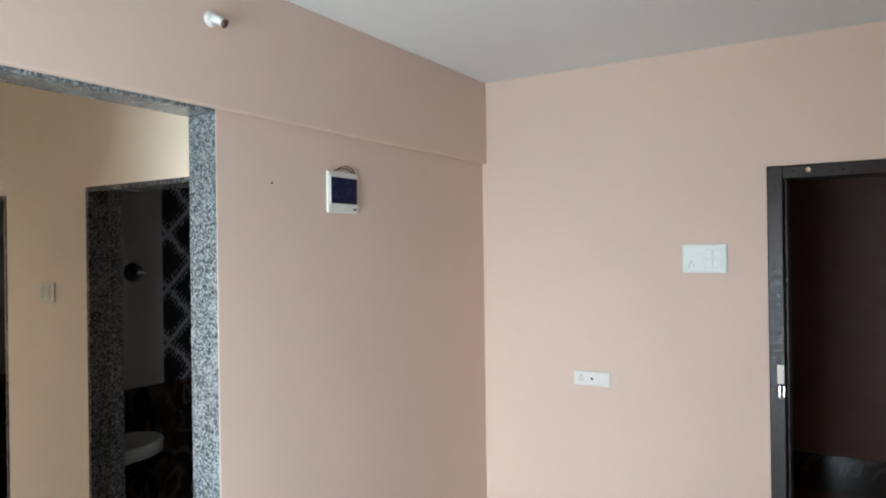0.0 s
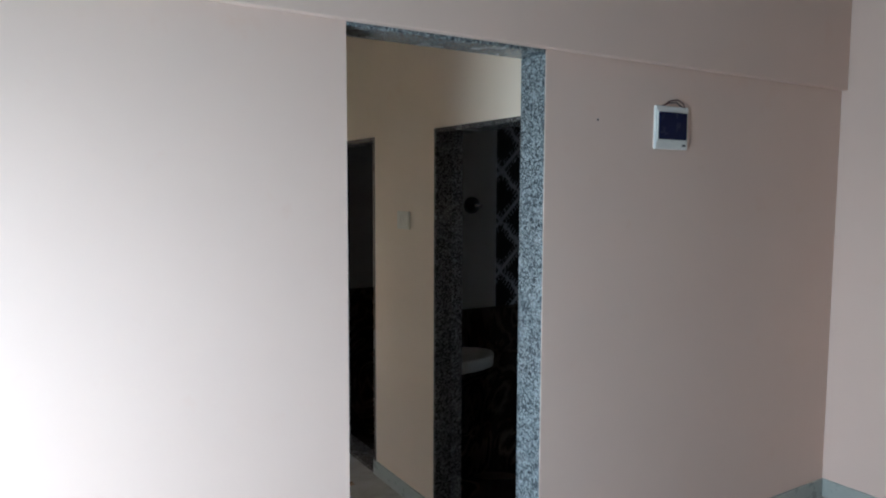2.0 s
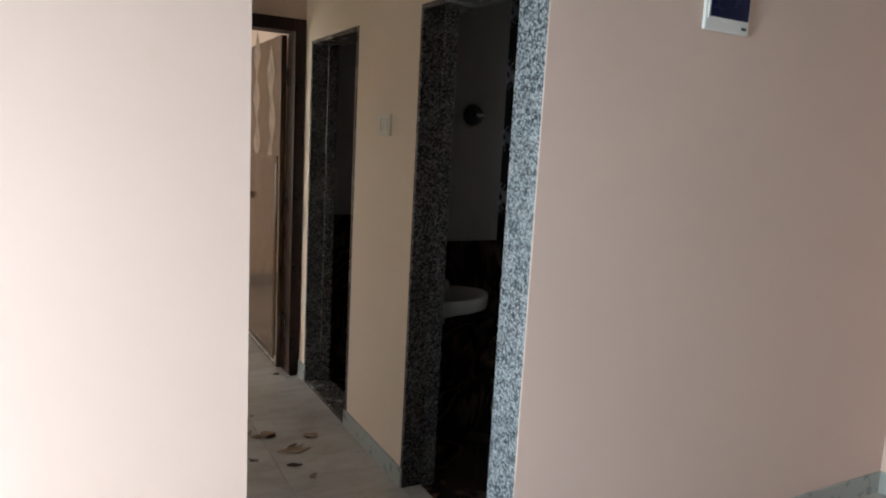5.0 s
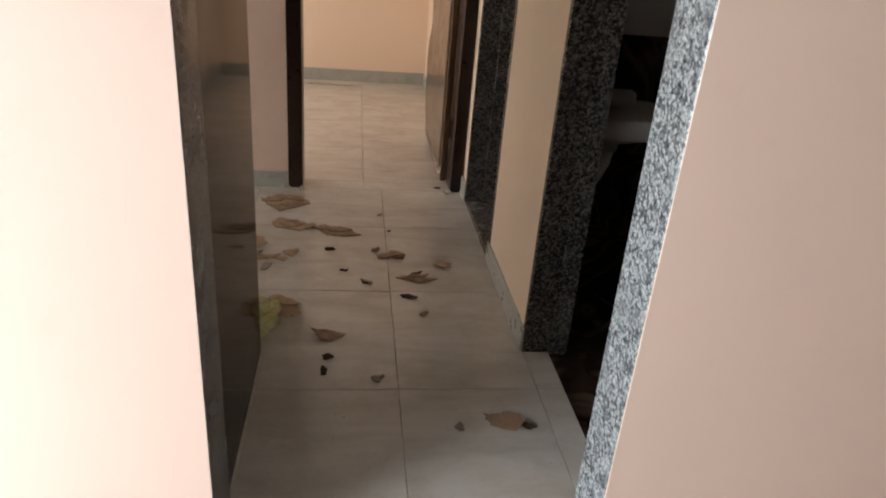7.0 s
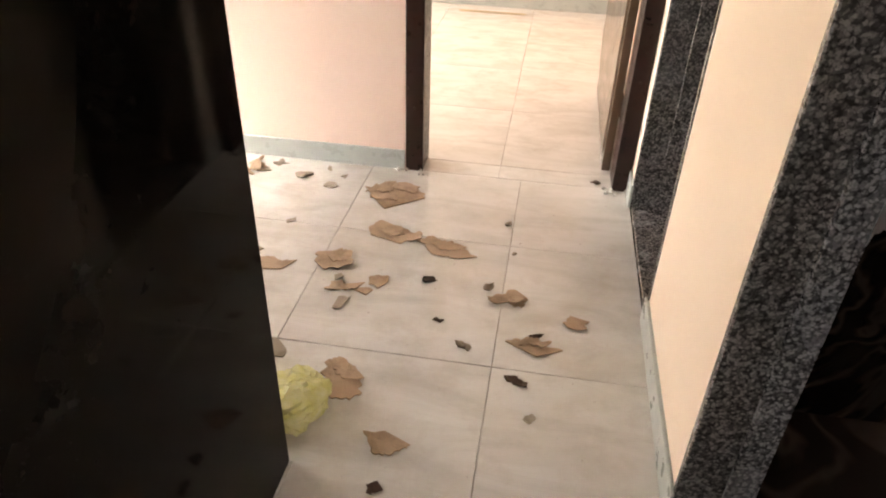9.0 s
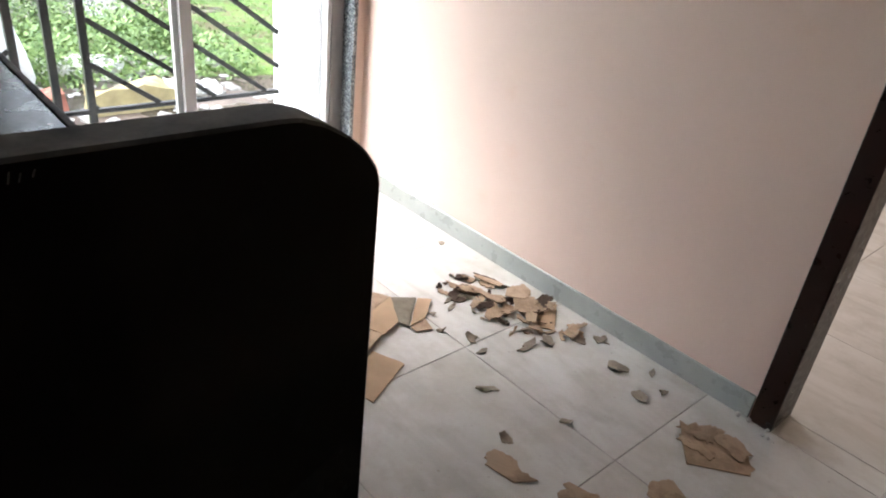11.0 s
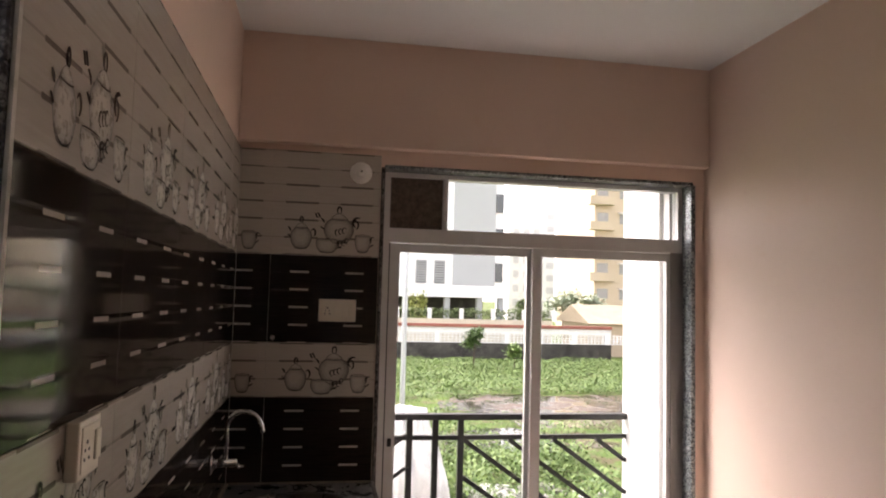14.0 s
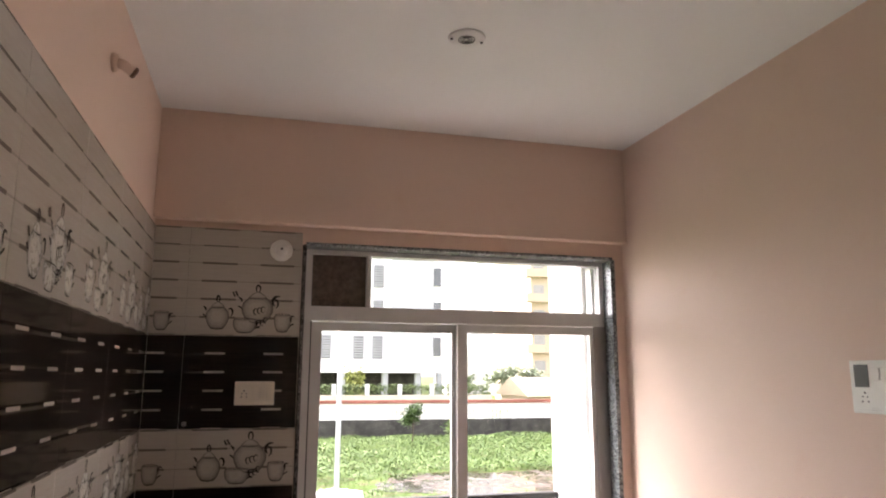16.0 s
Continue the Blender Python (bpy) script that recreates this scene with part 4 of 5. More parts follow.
# ---------------------------------------------------------------- bathroom
basin = thing("wash_basin", (2.20, 3.39, 0.62), "white ceramic wall-hung wash basin", "wash basin")
bb = bmesh.new()
rings = []
for z, k in ((0.655, 0.30), (0.672, 0.55), (0.690, 0.90), (0.697, 0.985), (0.752, 1.0), (0.758, 0.985), (0.757, 0.94), (0.745, 0.90), (0.70, 0.78), (0.676, 0.35)):
    ring = []
    for i in range(28):
        a = 2 * math.pi * i / 28
        ring.append(bb.verts.new((2.15 + 0.225 * k * math.cos(a), min(3.25 + 0.165 * k * math.sin(a), 3.388), z)))
    rings.append(ring)
for u, v in zip(rings, rings[1:]):
    for i in range(28):
        bb.faces.new((u[i], u[(i + 1) % 28], v[(i + 1) % 28], v[i]))
bb.faces.new(rings[0][::-1])
bb.faces.new(rings[-1])
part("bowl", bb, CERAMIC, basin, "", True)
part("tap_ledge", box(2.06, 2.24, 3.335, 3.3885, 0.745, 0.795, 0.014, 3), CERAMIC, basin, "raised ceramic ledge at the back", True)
part("tap_hole", rod((2.13, 3.3345, 0.772), (2.13, 3.337, 0.772), 0.006, 0.006, 12), SOOT, basin, "small black hole")
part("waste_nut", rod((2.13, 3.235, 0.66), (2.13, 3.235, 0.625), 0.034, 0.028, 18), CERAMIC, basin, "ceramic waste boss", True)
part("trap", tube([(2.13, 3.235, 0.63), (2.125, 3.24, 0.58), (2.11, 3.25, 0.53), (2.09, 3.28, 0.47), (2.08, 3.34, 0.43), (2.08, 3.388, 0.42)], 0.021, 12), PLASTIC, basin, "white plastic waste pipe", True)
mixer = thing("shower_mixer", (2.34, 3.39, 1.56), "dark round shower mixer on pale tiles", "shower fitting")
part("disc", rod((2.34, 3.391, 1.56), (2.34, 3.372, 1.56), 0.05, 0.045, 24), SOOT, mixer, "", True)
part("lever", tube([(2.34, 3.372, 1.56), (2.34, 3.34, 1.56), (2.37, 3.33, 1.555)], 0.010), CHROME, mixer, "", True)

# ---------------------------------------------------------------- litter on the floor
def torn_outline(r, w, h, rough=0.10):
    """A torn panel's rim: four to six unequal corners joined by ragged tears, some of them cut straight."""
    n = r.choice((4, 5, 5, 6))
    start = r.uniform(0, 6.28)
    corners = []
    for i in range(n):
        a = start + 2 * math.pi * (i + r.uniform(-0.28, 0.28)) / n
        k = r.uniform(0.78, 1.18)
        c, q = math.cos(a), math.sin(a)
        corners.append((0.5 * w * k * math.copysign(abs(c) ** 0.7, c), 0.5 * h * k * math.copysign(abs(q) ** 0.7, q)))
    rim = []
    for (x0, y0), (x1, y1) in zip(corners, corners[1:] + corners[:1]):
        cut = r.random() < 0.35
        steps = 2 if cut else 8
        notch = r.choice((0, 0, 0.16, -0.10))
        for s in range(steps):
            t = s / steps
            j = 0.0 if (cut or s == 0) else r.uniform(-rough, rough) - (notch * math.sin(math.pi * t))
            rim.append((x0 + (x1 - x0) * t + (y1 - y0) * j, y0 + (y1 - y0) * t - (x1 - x0) * j))
    return rim


def scrap(x, y, w, h, turn, mat, seed, label, name="cardboard_scrap", curl=0.006, z=0.0):
    """A torn piece of board with thickness, one lifted corner and a peeled upper layer."""
    r = random.Random(seed)
    rim = torn_outline(r, w, h)
    n = len(rim)
    lift = r.uniform(0, 6.28)
    bm = bmesh.new()
    inner = [bm.verts.new((0.55 * px, 0.55 * py, 0)) for px, py in rim]
    edge = [bm.verts.new((px, py, 0)) for px, py in rim]
    mid = bm.verts.new((0, 0, 0))
    for i in range(n):
        j = (i + 1) % n
        bm.faces.new((edge[i], edge[j], inner[j], inner[i]))
        bm.faces.new((inner[i], inner[j], mid))
    for v in bm.verts:
        d = v.co.length / (0.5 * max(w, h))
        side = max(0.0, math.cos(math.atan2(v.co.y, v.co.x) - lift))
        v.co.z = curl * d * d * 2.0 * side ** 2 + r.uniform(0, 0.0012)
    up = bmesh.ops.extrude_face_region(bm, geom=list(bm.faces))
    bmesh.ops.translate(bm, verts=[v for v in up["geom"] if isinstance(v, bmesh.types.BMVert)], vec=(0, 0, 0.0034))
    bmesh.ops.recalc_face_normals(bm, faces=bm.faces)
    ob = solid(name, bm, mat, label, "cardboard scrap", "torn cardboard on the floor")
    ob.matrix_world = Matrix.Translation((x, y, z + 0.0008)) @ Euler((0, 0, radians(turn))).to_matrix().to_4x4()
    return ob


BROWN, DARKISH, PALE = "torn brown cardboard scrap on the floor tiles", "dark wet scrap on the floor tiles", "small greyish paper scrap on the floor tiles"
big = [(0.99, 4.255, 0.27, 0.19, 15), (1.03, 3.985, 0.15, 0.10, -20), (1.12, 3.975, 0.06, 0.07, 30), (1.235, 3.93, 0.21, 0.075, -24), (0.895, 3.80, 0.15, 0.12, 25),
       (0.715, 3.735, 0.16, 0.08, 8), (0.985, 3.65, 0.16, 0.065, -4), (1.06, 3.70, 0.065, 0.075, 50), (1.475, 3.685, 0.13, 0.11, 40), (1.545, 3.49, 0.155, 0.085, -8),
       (1.673, 3.607, 0.075, 0.075, 10), (1.068, 3.285, 0.10, 0.16, 25), (1.232, 3.082, 0.10, 0.075, 10), (1.735, 2.64, 0.14, 0.09, -25)]
for i, (x, y, w, h, a) in enumerate(big):
    scrap(x, y, w, h, a, CARD, 10 + i, BROWN, curl=0.012 if i in (0, 3, 12) else 0.006)
for i in (1, 3, 4, 6, 8, 9, 11):
    x, y, w, h, a = big[i]
    scrap(x + 0.012, y + 0.008, w * 0.55, h * 0.6, a + 25, CARD, 260 + i, "small torn cardboard layer lying on another scrap", z=0.0045)
for i, (x, y, w, h, a) in enumerate([(0.955, 4.29, 0.16, 0.10, 40), (1.02, 4.30, 0.12, 0.07, -15), (0.95, 4.215, 0.12, 0.05, 5)]):
    scrap(x, y, w, h, a, CARD, 60 + i, BROWN, z=0.006)
for i, (x, y, w, h, a) in enumerate([(1.215, 3.745, 0.06, 0.035, 20), (1.277, 3.553, 0.055, 0.022, -25), (1.52, 3.345, 0.085, 0.032, -28), (1.56, 3.535, 0.05, 0.022, 15), (1.743, 4.52, 0.055, 0.04, -10),
                                     (1.235, 2.955, 0.05, 0.04, 30), (1.228, 2.875, 0.025, 0.045, 0), (1.80, 2.62, 0.075, 0.04, -30), (1.36, 3.45, 0.03, 0.03, 0)]):
    scrap(x, y, w * 0.8, h * 0.8, a, CARD_DARK, 90 + i, DARKISH, curl=0.004)
for i, (x, y, w, h) in enumerate([(0.44, 4.345, 0.05, 0.035), (0.485, 4.405, 0.06, 0.03), (0.608, 4.34, 0.045, 0.06), (0.685, 4.41, 0.06, 0.02), (0.73, 4.275, 0.07, 0.04), (0.765, 4.35, 0.03, 0.03), (0.675, 3.99, 0.045, 0.03), (0.98, 3.58, 0.075, 0.04),
                                  (0.935, 3.70, 0.04, 0.03), (0.62, 3.80, 0.05, 0.04), (1.403, 3.74, 0.035, 0.035), (1.436, 4.13, 0.028, 0.03), (1.468, 3.94, 0.025, 0.018), (0.86, 3.35, 0.09, 0.05), (1.365, 3.455, 0.045, 0.03), (1.56, 3.22, 0.03, 0.03)]):
    scrap(x, y, w, h, 37 * i, CARD_GREY, 120 + i, PALE)
for i, (x, y, w, h) in enumerate([(1.61, 2.61, 0.03, 0.025), (1.39, 2.84, 0.045, 0.03), (-0.33, 4.39, 0.04, 0.03), (-0.38, 3.785, 0.06, 0.03), (0.23, 4.035, 0.045, 0.05), (0.36, 4.16, 0.09, 0.04), (0.385, 4.245, 0.06, 0.05), (0.43, 4.335, 0.05, 0.04), (0.445, 3.90, 0.09, 0.03),
                                  (0.60, 4.33, 0.07, 0.06), (0.05, 4.02, 0.03, 0.02), (0.14, 3.98, 0.03, 0.02), (0.30, 4.02, 0.05, 0.02), (-0.11, 4.25, 0.02, 0.02), (0.47, 4.42, 0.05, 0.03)]):
    scrap(x, y, w, h, 53 * i, CARD_GREY, 150 + i, PALE)
# the heap against the wall
rh = random.Random(8)
for i in range(24):
    u = i / 23
    x, y = -0.03 + 0.38 * u + rh.uniform(-0.09, 0.09), 4.22 + 0.16 * u + rh.uniform(-0.10, 0.06)
    scrap(x, min(y, 4.40), rh.uniform(0.04, 0.15), rh.uniform(0.025, 0.07), rh.uniform(0, 180), CARD if i % 4 else CARD_DARK, 200 + i, "torn cardboard strip in a heap by the wall", z=rh.uniform(0, 0.02) if i > 8 else 0.0, curl=0.011)


def strip(x, y, w, h, turn, mat, seed, z):
    return scrap(x, y, w, h, turn, mat, seed, "long torn cardboard strip in a heap by the wall", z=z, curl=0.008)


strip(0.05, 4.245, 0.25, 0.055, 30, CARD, 301, 0.010)
strip(0.075, 4.215, 0.20, 0.035, 26, CARD_GREY, 302, 0.0)
strip(0.02, 4.36, 0.20, 0.04, 14, CARD_DARK, 303, 0.004)
strip(0.00, 4.335, 0.16, 0.03, 22, CARD, 304, 0.010)
strip(0.125, 4.365, 0.11, 0.09, 60, CARD, 305, 0.016)
strip(0.20, 4.33, 0.15, 0.10, -35, CARD, 306, 0.012)


for i in range(34):
    u = rh.random()
    strip(-0.06 + 0.42 * u + rh.uniform(-0.08, 0.08), min(4.20 + 0.15 * u + rh.uniform(-0.13, 0.06), 4.42), rh.uniform(0.015, 0.06), rh.uniform(0.008, 0.022), rh.uniform(0, 180), (CARD_GREY, CARD_DARK, CARD)[i % 3], 330 + i, 0.0)


def sheet(name, corners, z, label, mat=CARD, t=0.004, wave=0.003, ribs=False):
    """A flattened box panel with soft, slightly bent edges."""
    bm = bmesh.new()
    n = 40 if ribs else 10
    a, b, c, d = [Vector((*q, 0)) for q in corners]
    grid = [[bm.verts.new((a.lerp(b, i / n)).lerp(d.lerp(c, i / n), j / n)) for j in range(n + 1)] for i in range(n + 1)]
    for i in range(n):
        for j in range(n):
            bm.faces.new((grid[i][j], grid[i + 1][j], grid[i + 1][j + 1], grid[i][j + 1]))
    raised = {v for row in grid[::2] for v in row} if ribs else set()
    for v in bm.verts:
        v.co.z = z + wave * abs(noise.noise(v.co * 9)) + (0.0022 if v in raised else 0.0)
        v.co.x += 0.003 * noise.noise(v.co * 40)
        v.co.y += 0.003 * noise.noise(v.co * 40 + Vector((9, 0, 0)))
    up = bmesh.ops.extrude_face_region(bm, geom=list(bm.faces))
    bmesh.ops.translate(bm, verts=[v for v in up["geom"] if isinstance(v, bmesh.types.BMVert)], vec=(0, 0, t))
    bmesh.ops.recalc_face_normals(bm, faces=bm.faces)
    return solid(name, bm, mat, label, "cardboard box", "flattened cardboard boxes")


sheet("flattened_box", [(-0.224, 3.657), (-0.315, 3.853), (-0.233, 3.875), (-0.124, 3.697)], 0.001, "flattened brown cardboard box with a dark crease")
sheet("flattened_box", [(-0.220, 3.651), (-0.125, 3.688), (0.055, 3.478), (-0.05, 3.44)], 0.001, "flattened box flap beside the end slab")
sheet("flattened_box", [(-0.120, 3.699), (-0.230, 3.878), (-0.110, 3.953), (-0.036, 3.762)], 0.006, "flattened brown cardboard box on the kitchen floor")
sheet("flattened_box", [(-0.031, 3.764), (0.068, 3.797), (0.035, 3.882), (-0.105, 3.953)], 0.009, "smooth brown cardboard flap beside the others", CARD_SMOOTH)
printed = sheet("flattened_box", [(0.06, 3.478), (0.185, 3.553), (0.068, 3.792), (-0.122, 3.690)], 0.011, "stained printed cardboard panel lying on the others", CARD, 0.007, 0.001)
for k, (u0, u1) in enumerate(((0.05, 0.72), (0.10, 0.50), (0.12, 0.62), (0.10, 0.44), (0.12, 0.58), (0.20, 0.52), (0.14, 0.60), (0.22, 0.48))):
    run, side = Vector((-0.117, 0.239, 0)), Vector((-0.125, -0.075, 0))
    p0 = Vector((0.185, 3.553, 0)) + side * (0.10 + 0.065 * k)
    q0, q1, w = p0 + run * u0, p0 + run * u1, side * 0.007
    part("print_line", prism([tuple((q0 - w)[:2]), tuple((q1 - w)[:2]), tuple((q1 + w)[:2]), tuple((q0 + w)[:2])], 0.0005, Matrix.Translation((0, 0, 0.0190))), CARD_GREY if k % 3 else CARD_DARK, printed, "illegible printed line")
sheet("flattened_box", [(0.195, 3.557), (0.304, 3.586), (0.215, 3.767), (0.109, 3.722)], 0.001, "clean rectangular cardboard flap", CARD_SMOOTH)
sheet("flattened_box", [(-0.104, 3.955), (0.032, 3.884), (0.069, 3.902), (-0.053, 4.027)], 0.003, "grey-brown box corner with bare corrugation", CARD_GREY, ribs=True)
sheet("flattened_box", [(-0.049, 4.031), (-0.015, 4.069), (0.062, 3.977), (0.071, 3.905)], 0.005, "narrow folded cardboard flap on the floor", CARD_SMOOTH)
sheet("flattened_box", [(0.073, 3.906), (0.063, 3.977), (0.122, 3.958), (0.105, 3.905)], 0.002, "small torn flap end on the floor")
sheet("flattened_box", [(0.190, 4.412), (0.249, 4.448), (0.354, 4.313), (0.285, 4.268)], 0.001, "flat cardboard square by the skirting", CARD_SMOOTH)
# yellow carrier bag
bagm = bmesh.new()
bmesh.ops.create_icosphere(bagm, subdivisions=4, radius=1.0)
for v in bagm.verts:
    c = v.co.copy()
    f = 1 + 0.34 * noise.noise(c * 1.7 + Vector((3, 1, 7))) + 0.30 * abs(noise.noise(c * 3.6)) + 0.16 * abs(noise.noise(c * 9)) + 0.05 * noise.noise(c * 20)
    v.co = Vector((c.x * f * 0.080, c.y * f * 0.105, max(0.0, (c.z * f + 0.75) * 0.062)))
bag = solid("plastic_bag", bagm, BAG, "crumpled pale yellow plastic bag by the end slab", "plastic bag", smooth=False)
bag.matrix_world = Matrix.Translation((0.985, 3.135, 0.001)) @ Euler((0, 0, radians(-20))).to_matrix().to_4x4() @ Matrix.Diagonal((0.9, 0.9, 0.85, 1))
solid("stain", prism(rounded(0.84, 1.31, 6.93, 6.975, 0.02, 3), 0.0015, Matrix.Translation((0, 0, 0.0005))), plain("dried_ochre_spill", (0.40, 0.31, 0.17), 0.5, 0, 0.3, 14), "long dried ochre spill on the floor", "stain")

# ---------------------------------------------------------------- outside
GZ = -2.6
gm = bmesh.new()
bmesh.ops.create_grid(gm, x_segments=2, y_segments=2, size=1500, matrix=Matrix.Translation((-1501.5, 0, GZ)))
setting("ground", gm, GROUND, "weedy open ground")
gm = bmesh.new()
bmesh.ops.create_grid(gm, x_segments=2, y_segments=2, size=1500, matrix=Matrix.Translation((1498.45, 0, GZ - 0.02)))
setting("ground_behind", gm, GROUND, "plain ground behind the block")


def patch(cx, cy, rx, ry, seed, z):
    r = random.Random(seed)
    out = []
    for i in range(48):
        a = 2 * math.pi * i / 48
        q = 1 + 0.16 * math.sin(3 * a + seed) + 0.1 * math.sin(7 * a) + r.uniform(-0.06, 0.06)
        out.append((cx + rx * q * math.cos(a), cy + ry * q * math.sin(a)))
    return prism(out, 0.02, Matrix.Translation((0, 0, z)))


setting("mud", patch(-24.5, 14.0, 4.2, 6.5, 2, GZ), MUD, "wet muddy ground with puddles")
setting("mud", patch(-18.5, 8.0, 1.6, 3.2, 5, GZ), MUD, "wet muddy track")
setting("mud", patch(-9.8, 6.6, 2.4, 4.2, 9, GZ), MUD, "muddy strip below the balcony")


def foliage(name, spots, size, material, label, category="", group="", kind="", parent=None, seed=1):
    """Many small folded leaves; spots is an array of centres."""
    r = np.random.RandomState(seed)
    n = len(spots)
    a = r.uniform(0, 2 * np.pi, n)
    tilt = r.uniform(-0.9, 0.9, n)
    s = size * r.uniform(0.6, 1.4, n)
    d = np.stack([np.cos(a) * np.cos(tilt), np.sin(a) * np.cos(tilt), np.sin(tilt)], 1)
    side = np.stack([-np.sin(a), np.cos(a), r.uniform(-0.5, 0.5, n)], 1)
    p = np.array(spots)
    v = np.stack([p - d * s[:, None], p + side * s[:, None] * 0.45, p + d * s[:, None], p - side * s[:, None] * 0.45], 1).reshape(-1, 3)
    f = np.arange(4 * n).reshape(-1, 4)
    me = bpy.data.meshes.new(name)
    me.from_pydata(v.tolist(), [], f.tolist())
    me.materials.append(material)
    ob = new(name, me)
    ORIGIN[ob.name] = Vector((0, 0, 0))
    if parent is not None:
        ob.parent = parent
        ob.location = -ORIGIN[parent.name]
    return tagged(ob, label, category, group, kind)


rg = np.random.RandomState(3)


def weeds(n, x0, x1, y0, y1, seed, high, bare=0.35):
    r = np.random.RandomState(seed)
    x, y = r.uniform(x0, x1, n), r.uniform(y0, y1, n)
    lump = 0.5 + 0.5 * np.sin(x * 1.3 + 2 * np.sin(y * 0.7)) * np.cos(y * 1.1 + np.sin(x * 0.9))
    keep = r.uniform(0, 1, n) < bare + (1 - bare) * lump
    wet = ((x + 24.5) / 4.0) ** 2 + ((y - 14.0) / 6.3) ** 2 < 1.0
    wet |= ((x + 18.5) / 1.5) ** 2 + ((y - 8.0) / 3.0) ** 2 < 1.0
    keep &= ~wet
    bush = 0.5 + 0.5 * np.sin(x * 0.55 + 1.3 * np.sin(y * 0.45)) * np.cos(y * 0.6)
    z = GZ + r.uniform(0, 1, n) ** 1.3 * high * (0.2 + 0.8 * lump + 1.1 * bush ** 3)
    return np.stack([x, y, z], 1)[keep]


foliage("grass", weeds(120000, -45.0, -27, 2, 26, 1, 0.36), 0.065, GRASS_LEAF, "lush green weeds on the open plot", kind="stuff", seed=1)
foliage("grass", weeds(70000, -27, -11, 2, 18, 2, 0.5, 0.02), 0.045, GRASS_LEAF, "low green weeds near the rubble", kind="stuff", seed=2)
foliage("grass", weeds(15000, -17, -11.5, 5.2, 9.5, 4, 0.75), 0.06, GRASS_LEAF, "bushy weeds near the rubble", kind="stuff", seed=5)

# compound wall
CW = -46.0
cwall = thing("compound_wall", (CW, 14, GZ), "white compound wall with lattice panels and red coping", "wall")
STONE = plain("dark_damp_masonry", (0.085, 0.08, 0.07), 0.9, 0, 0.4, 1.2, 0.3)
COPING = plain("faded_red_coping", (0.34, 0.12, 0.09), 0.8, 0, 0.2, 1.0)
part("plinth", box(CW - 0.15, CW + 0.15, 3, 23.5, GZ, -1.42), STONE, cwall, "dark damp lower wall")
part("band", box(CW - 0.12, CW + 0.12, 3, 23.5, -0.74, -0.32), WHITEWALL, cwall)
part("coping", box(CW - 0.3, CW + 0.3, 3, 23.5, -0.32, -0.10), COPING, cwall, "faded red coping")
for k in range(9):
    y = 3.0 + k * 2.5
    part("pier", box(CW - 0.14, CW + 0.14, y, y + 0.35, -1.42, -0.74), WHITEWALL, cwall)
    lat = bmesh.new()
    for j in range(8):
        bm_box(lat, CW - 0.05, CW + 0.05, y + 0.35 + j * 0.27 + 0.08, y + 0.35 + j * 0.27 + 0.14, -1.42, -0.74)
    for z in (-1.36, -1.18, -1.00, -0.82):
        bm_box(lat, CW - 0.06, CW + 0.06, y + 0.35, y + 2.5, z - 0.03, z + 0.03)
    part("lattice", lat, WHITEWALL, cwall, "white concrete lattice")

# hedge on its planter
planter = thing("planter_wall", (-50, 14, GZ), "cream planter wall with posts", "wall")
part("trough", box(-50.3, -49.7, 2, 20.3, GZ, 0.12), plain("cream_exterior_paint", (0.62, 0.55, 0.43), 0.8, 0, 0.12, 1.0), planter)
for k in range(8):
    y = 3.2 + k * 2.45
    part("post", box(-49.95, -49.65, y, y + 0.28, 0.12, 0.92), WHITEWALL, planter)
hs = np.stack([rg.uniform(-50.3, -49.8, 4200), rg.uniform(2, 20.2, 4200), 0.12 + rg.uniform(0, 1, 4200) ** 0.7 * (0.74 + 0.12 * np.sin(np.arange(4200)))], 1)
foliage("hedge", hs, 0.11, HEDGE_LEAF, "clipped green hedge in the planter", "hedge")


def tree(x, y, z0, h, crown, n, seed, label, mat=TREE_LEAF, leafsize=0.14):
    t = thing("tree", (x, y, z0), label, "tree")
    r = random.Random(seed)
    tr = bmesh.new()
    bm_rod(tr, (x, y, z0), (x + 0.05, y + 0.03, z0 + h * 0.6), 0.06 * h / 2.5, 0.035 * h / 2.5, 8)
    for k in range(5):
        a = r.uniform(0, 6.28)
        bm_rod(tr, (x + 0.05, y + 0.03, z0 + h * (0.45 + 0.04 * k)), (x + crown * 0.6 * math.cos(a), y + crown * 0.6 * math.sin(a), z0 + h * (0.75 + 0.05 * k)), 0.02 * h / 2.5, 0.008, 6)
    part("trunk", tr, BARK, t)
    q = np.random.RandomState(seed)
    spots = []
    for k in range(9):
        c = np.array([x + q.uniform(-1, 1) * crown * 0.7, y + q.uniform(-1, 1) * crown * 0.7, z0 + h * q.uniform(0.6, 1.0)])
        spots.append(c + q.normal(0, 0.33, (n // 9, 3)) * np.array([crown, crown, h * 0.22]))
    foliage("crown", np.concatenate(spots), leafsize, mat, "", parent=t, seed=seed)
    return t


tree(-40, 12.0, GZ, 2.3, 0.52, 620, 3, "small young tree in front of the compound wall")
tree(-38, 14.0, GZ, 1.5, 0.40, 420, 5, "bright leafy shrub by the compound wall", GRASS_LEAF)
tree(-56, 10.6, GZ, 4.4, 0.6, 700, 7, "yellowish young tree beside the white building", leaf("yellow_green_leaves", (0.20, 0.24, 0.06), (0.42, 0.44, 0.16)), 0.16)
tree(-58, 20.6, GZ, 4.2, 0.9, 900, 9, "green tree behind the hedge", HEDGE_LEAF, 0.18)
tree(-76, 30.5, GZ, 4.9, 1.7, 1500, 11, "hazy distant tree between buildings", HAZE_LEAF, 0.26)
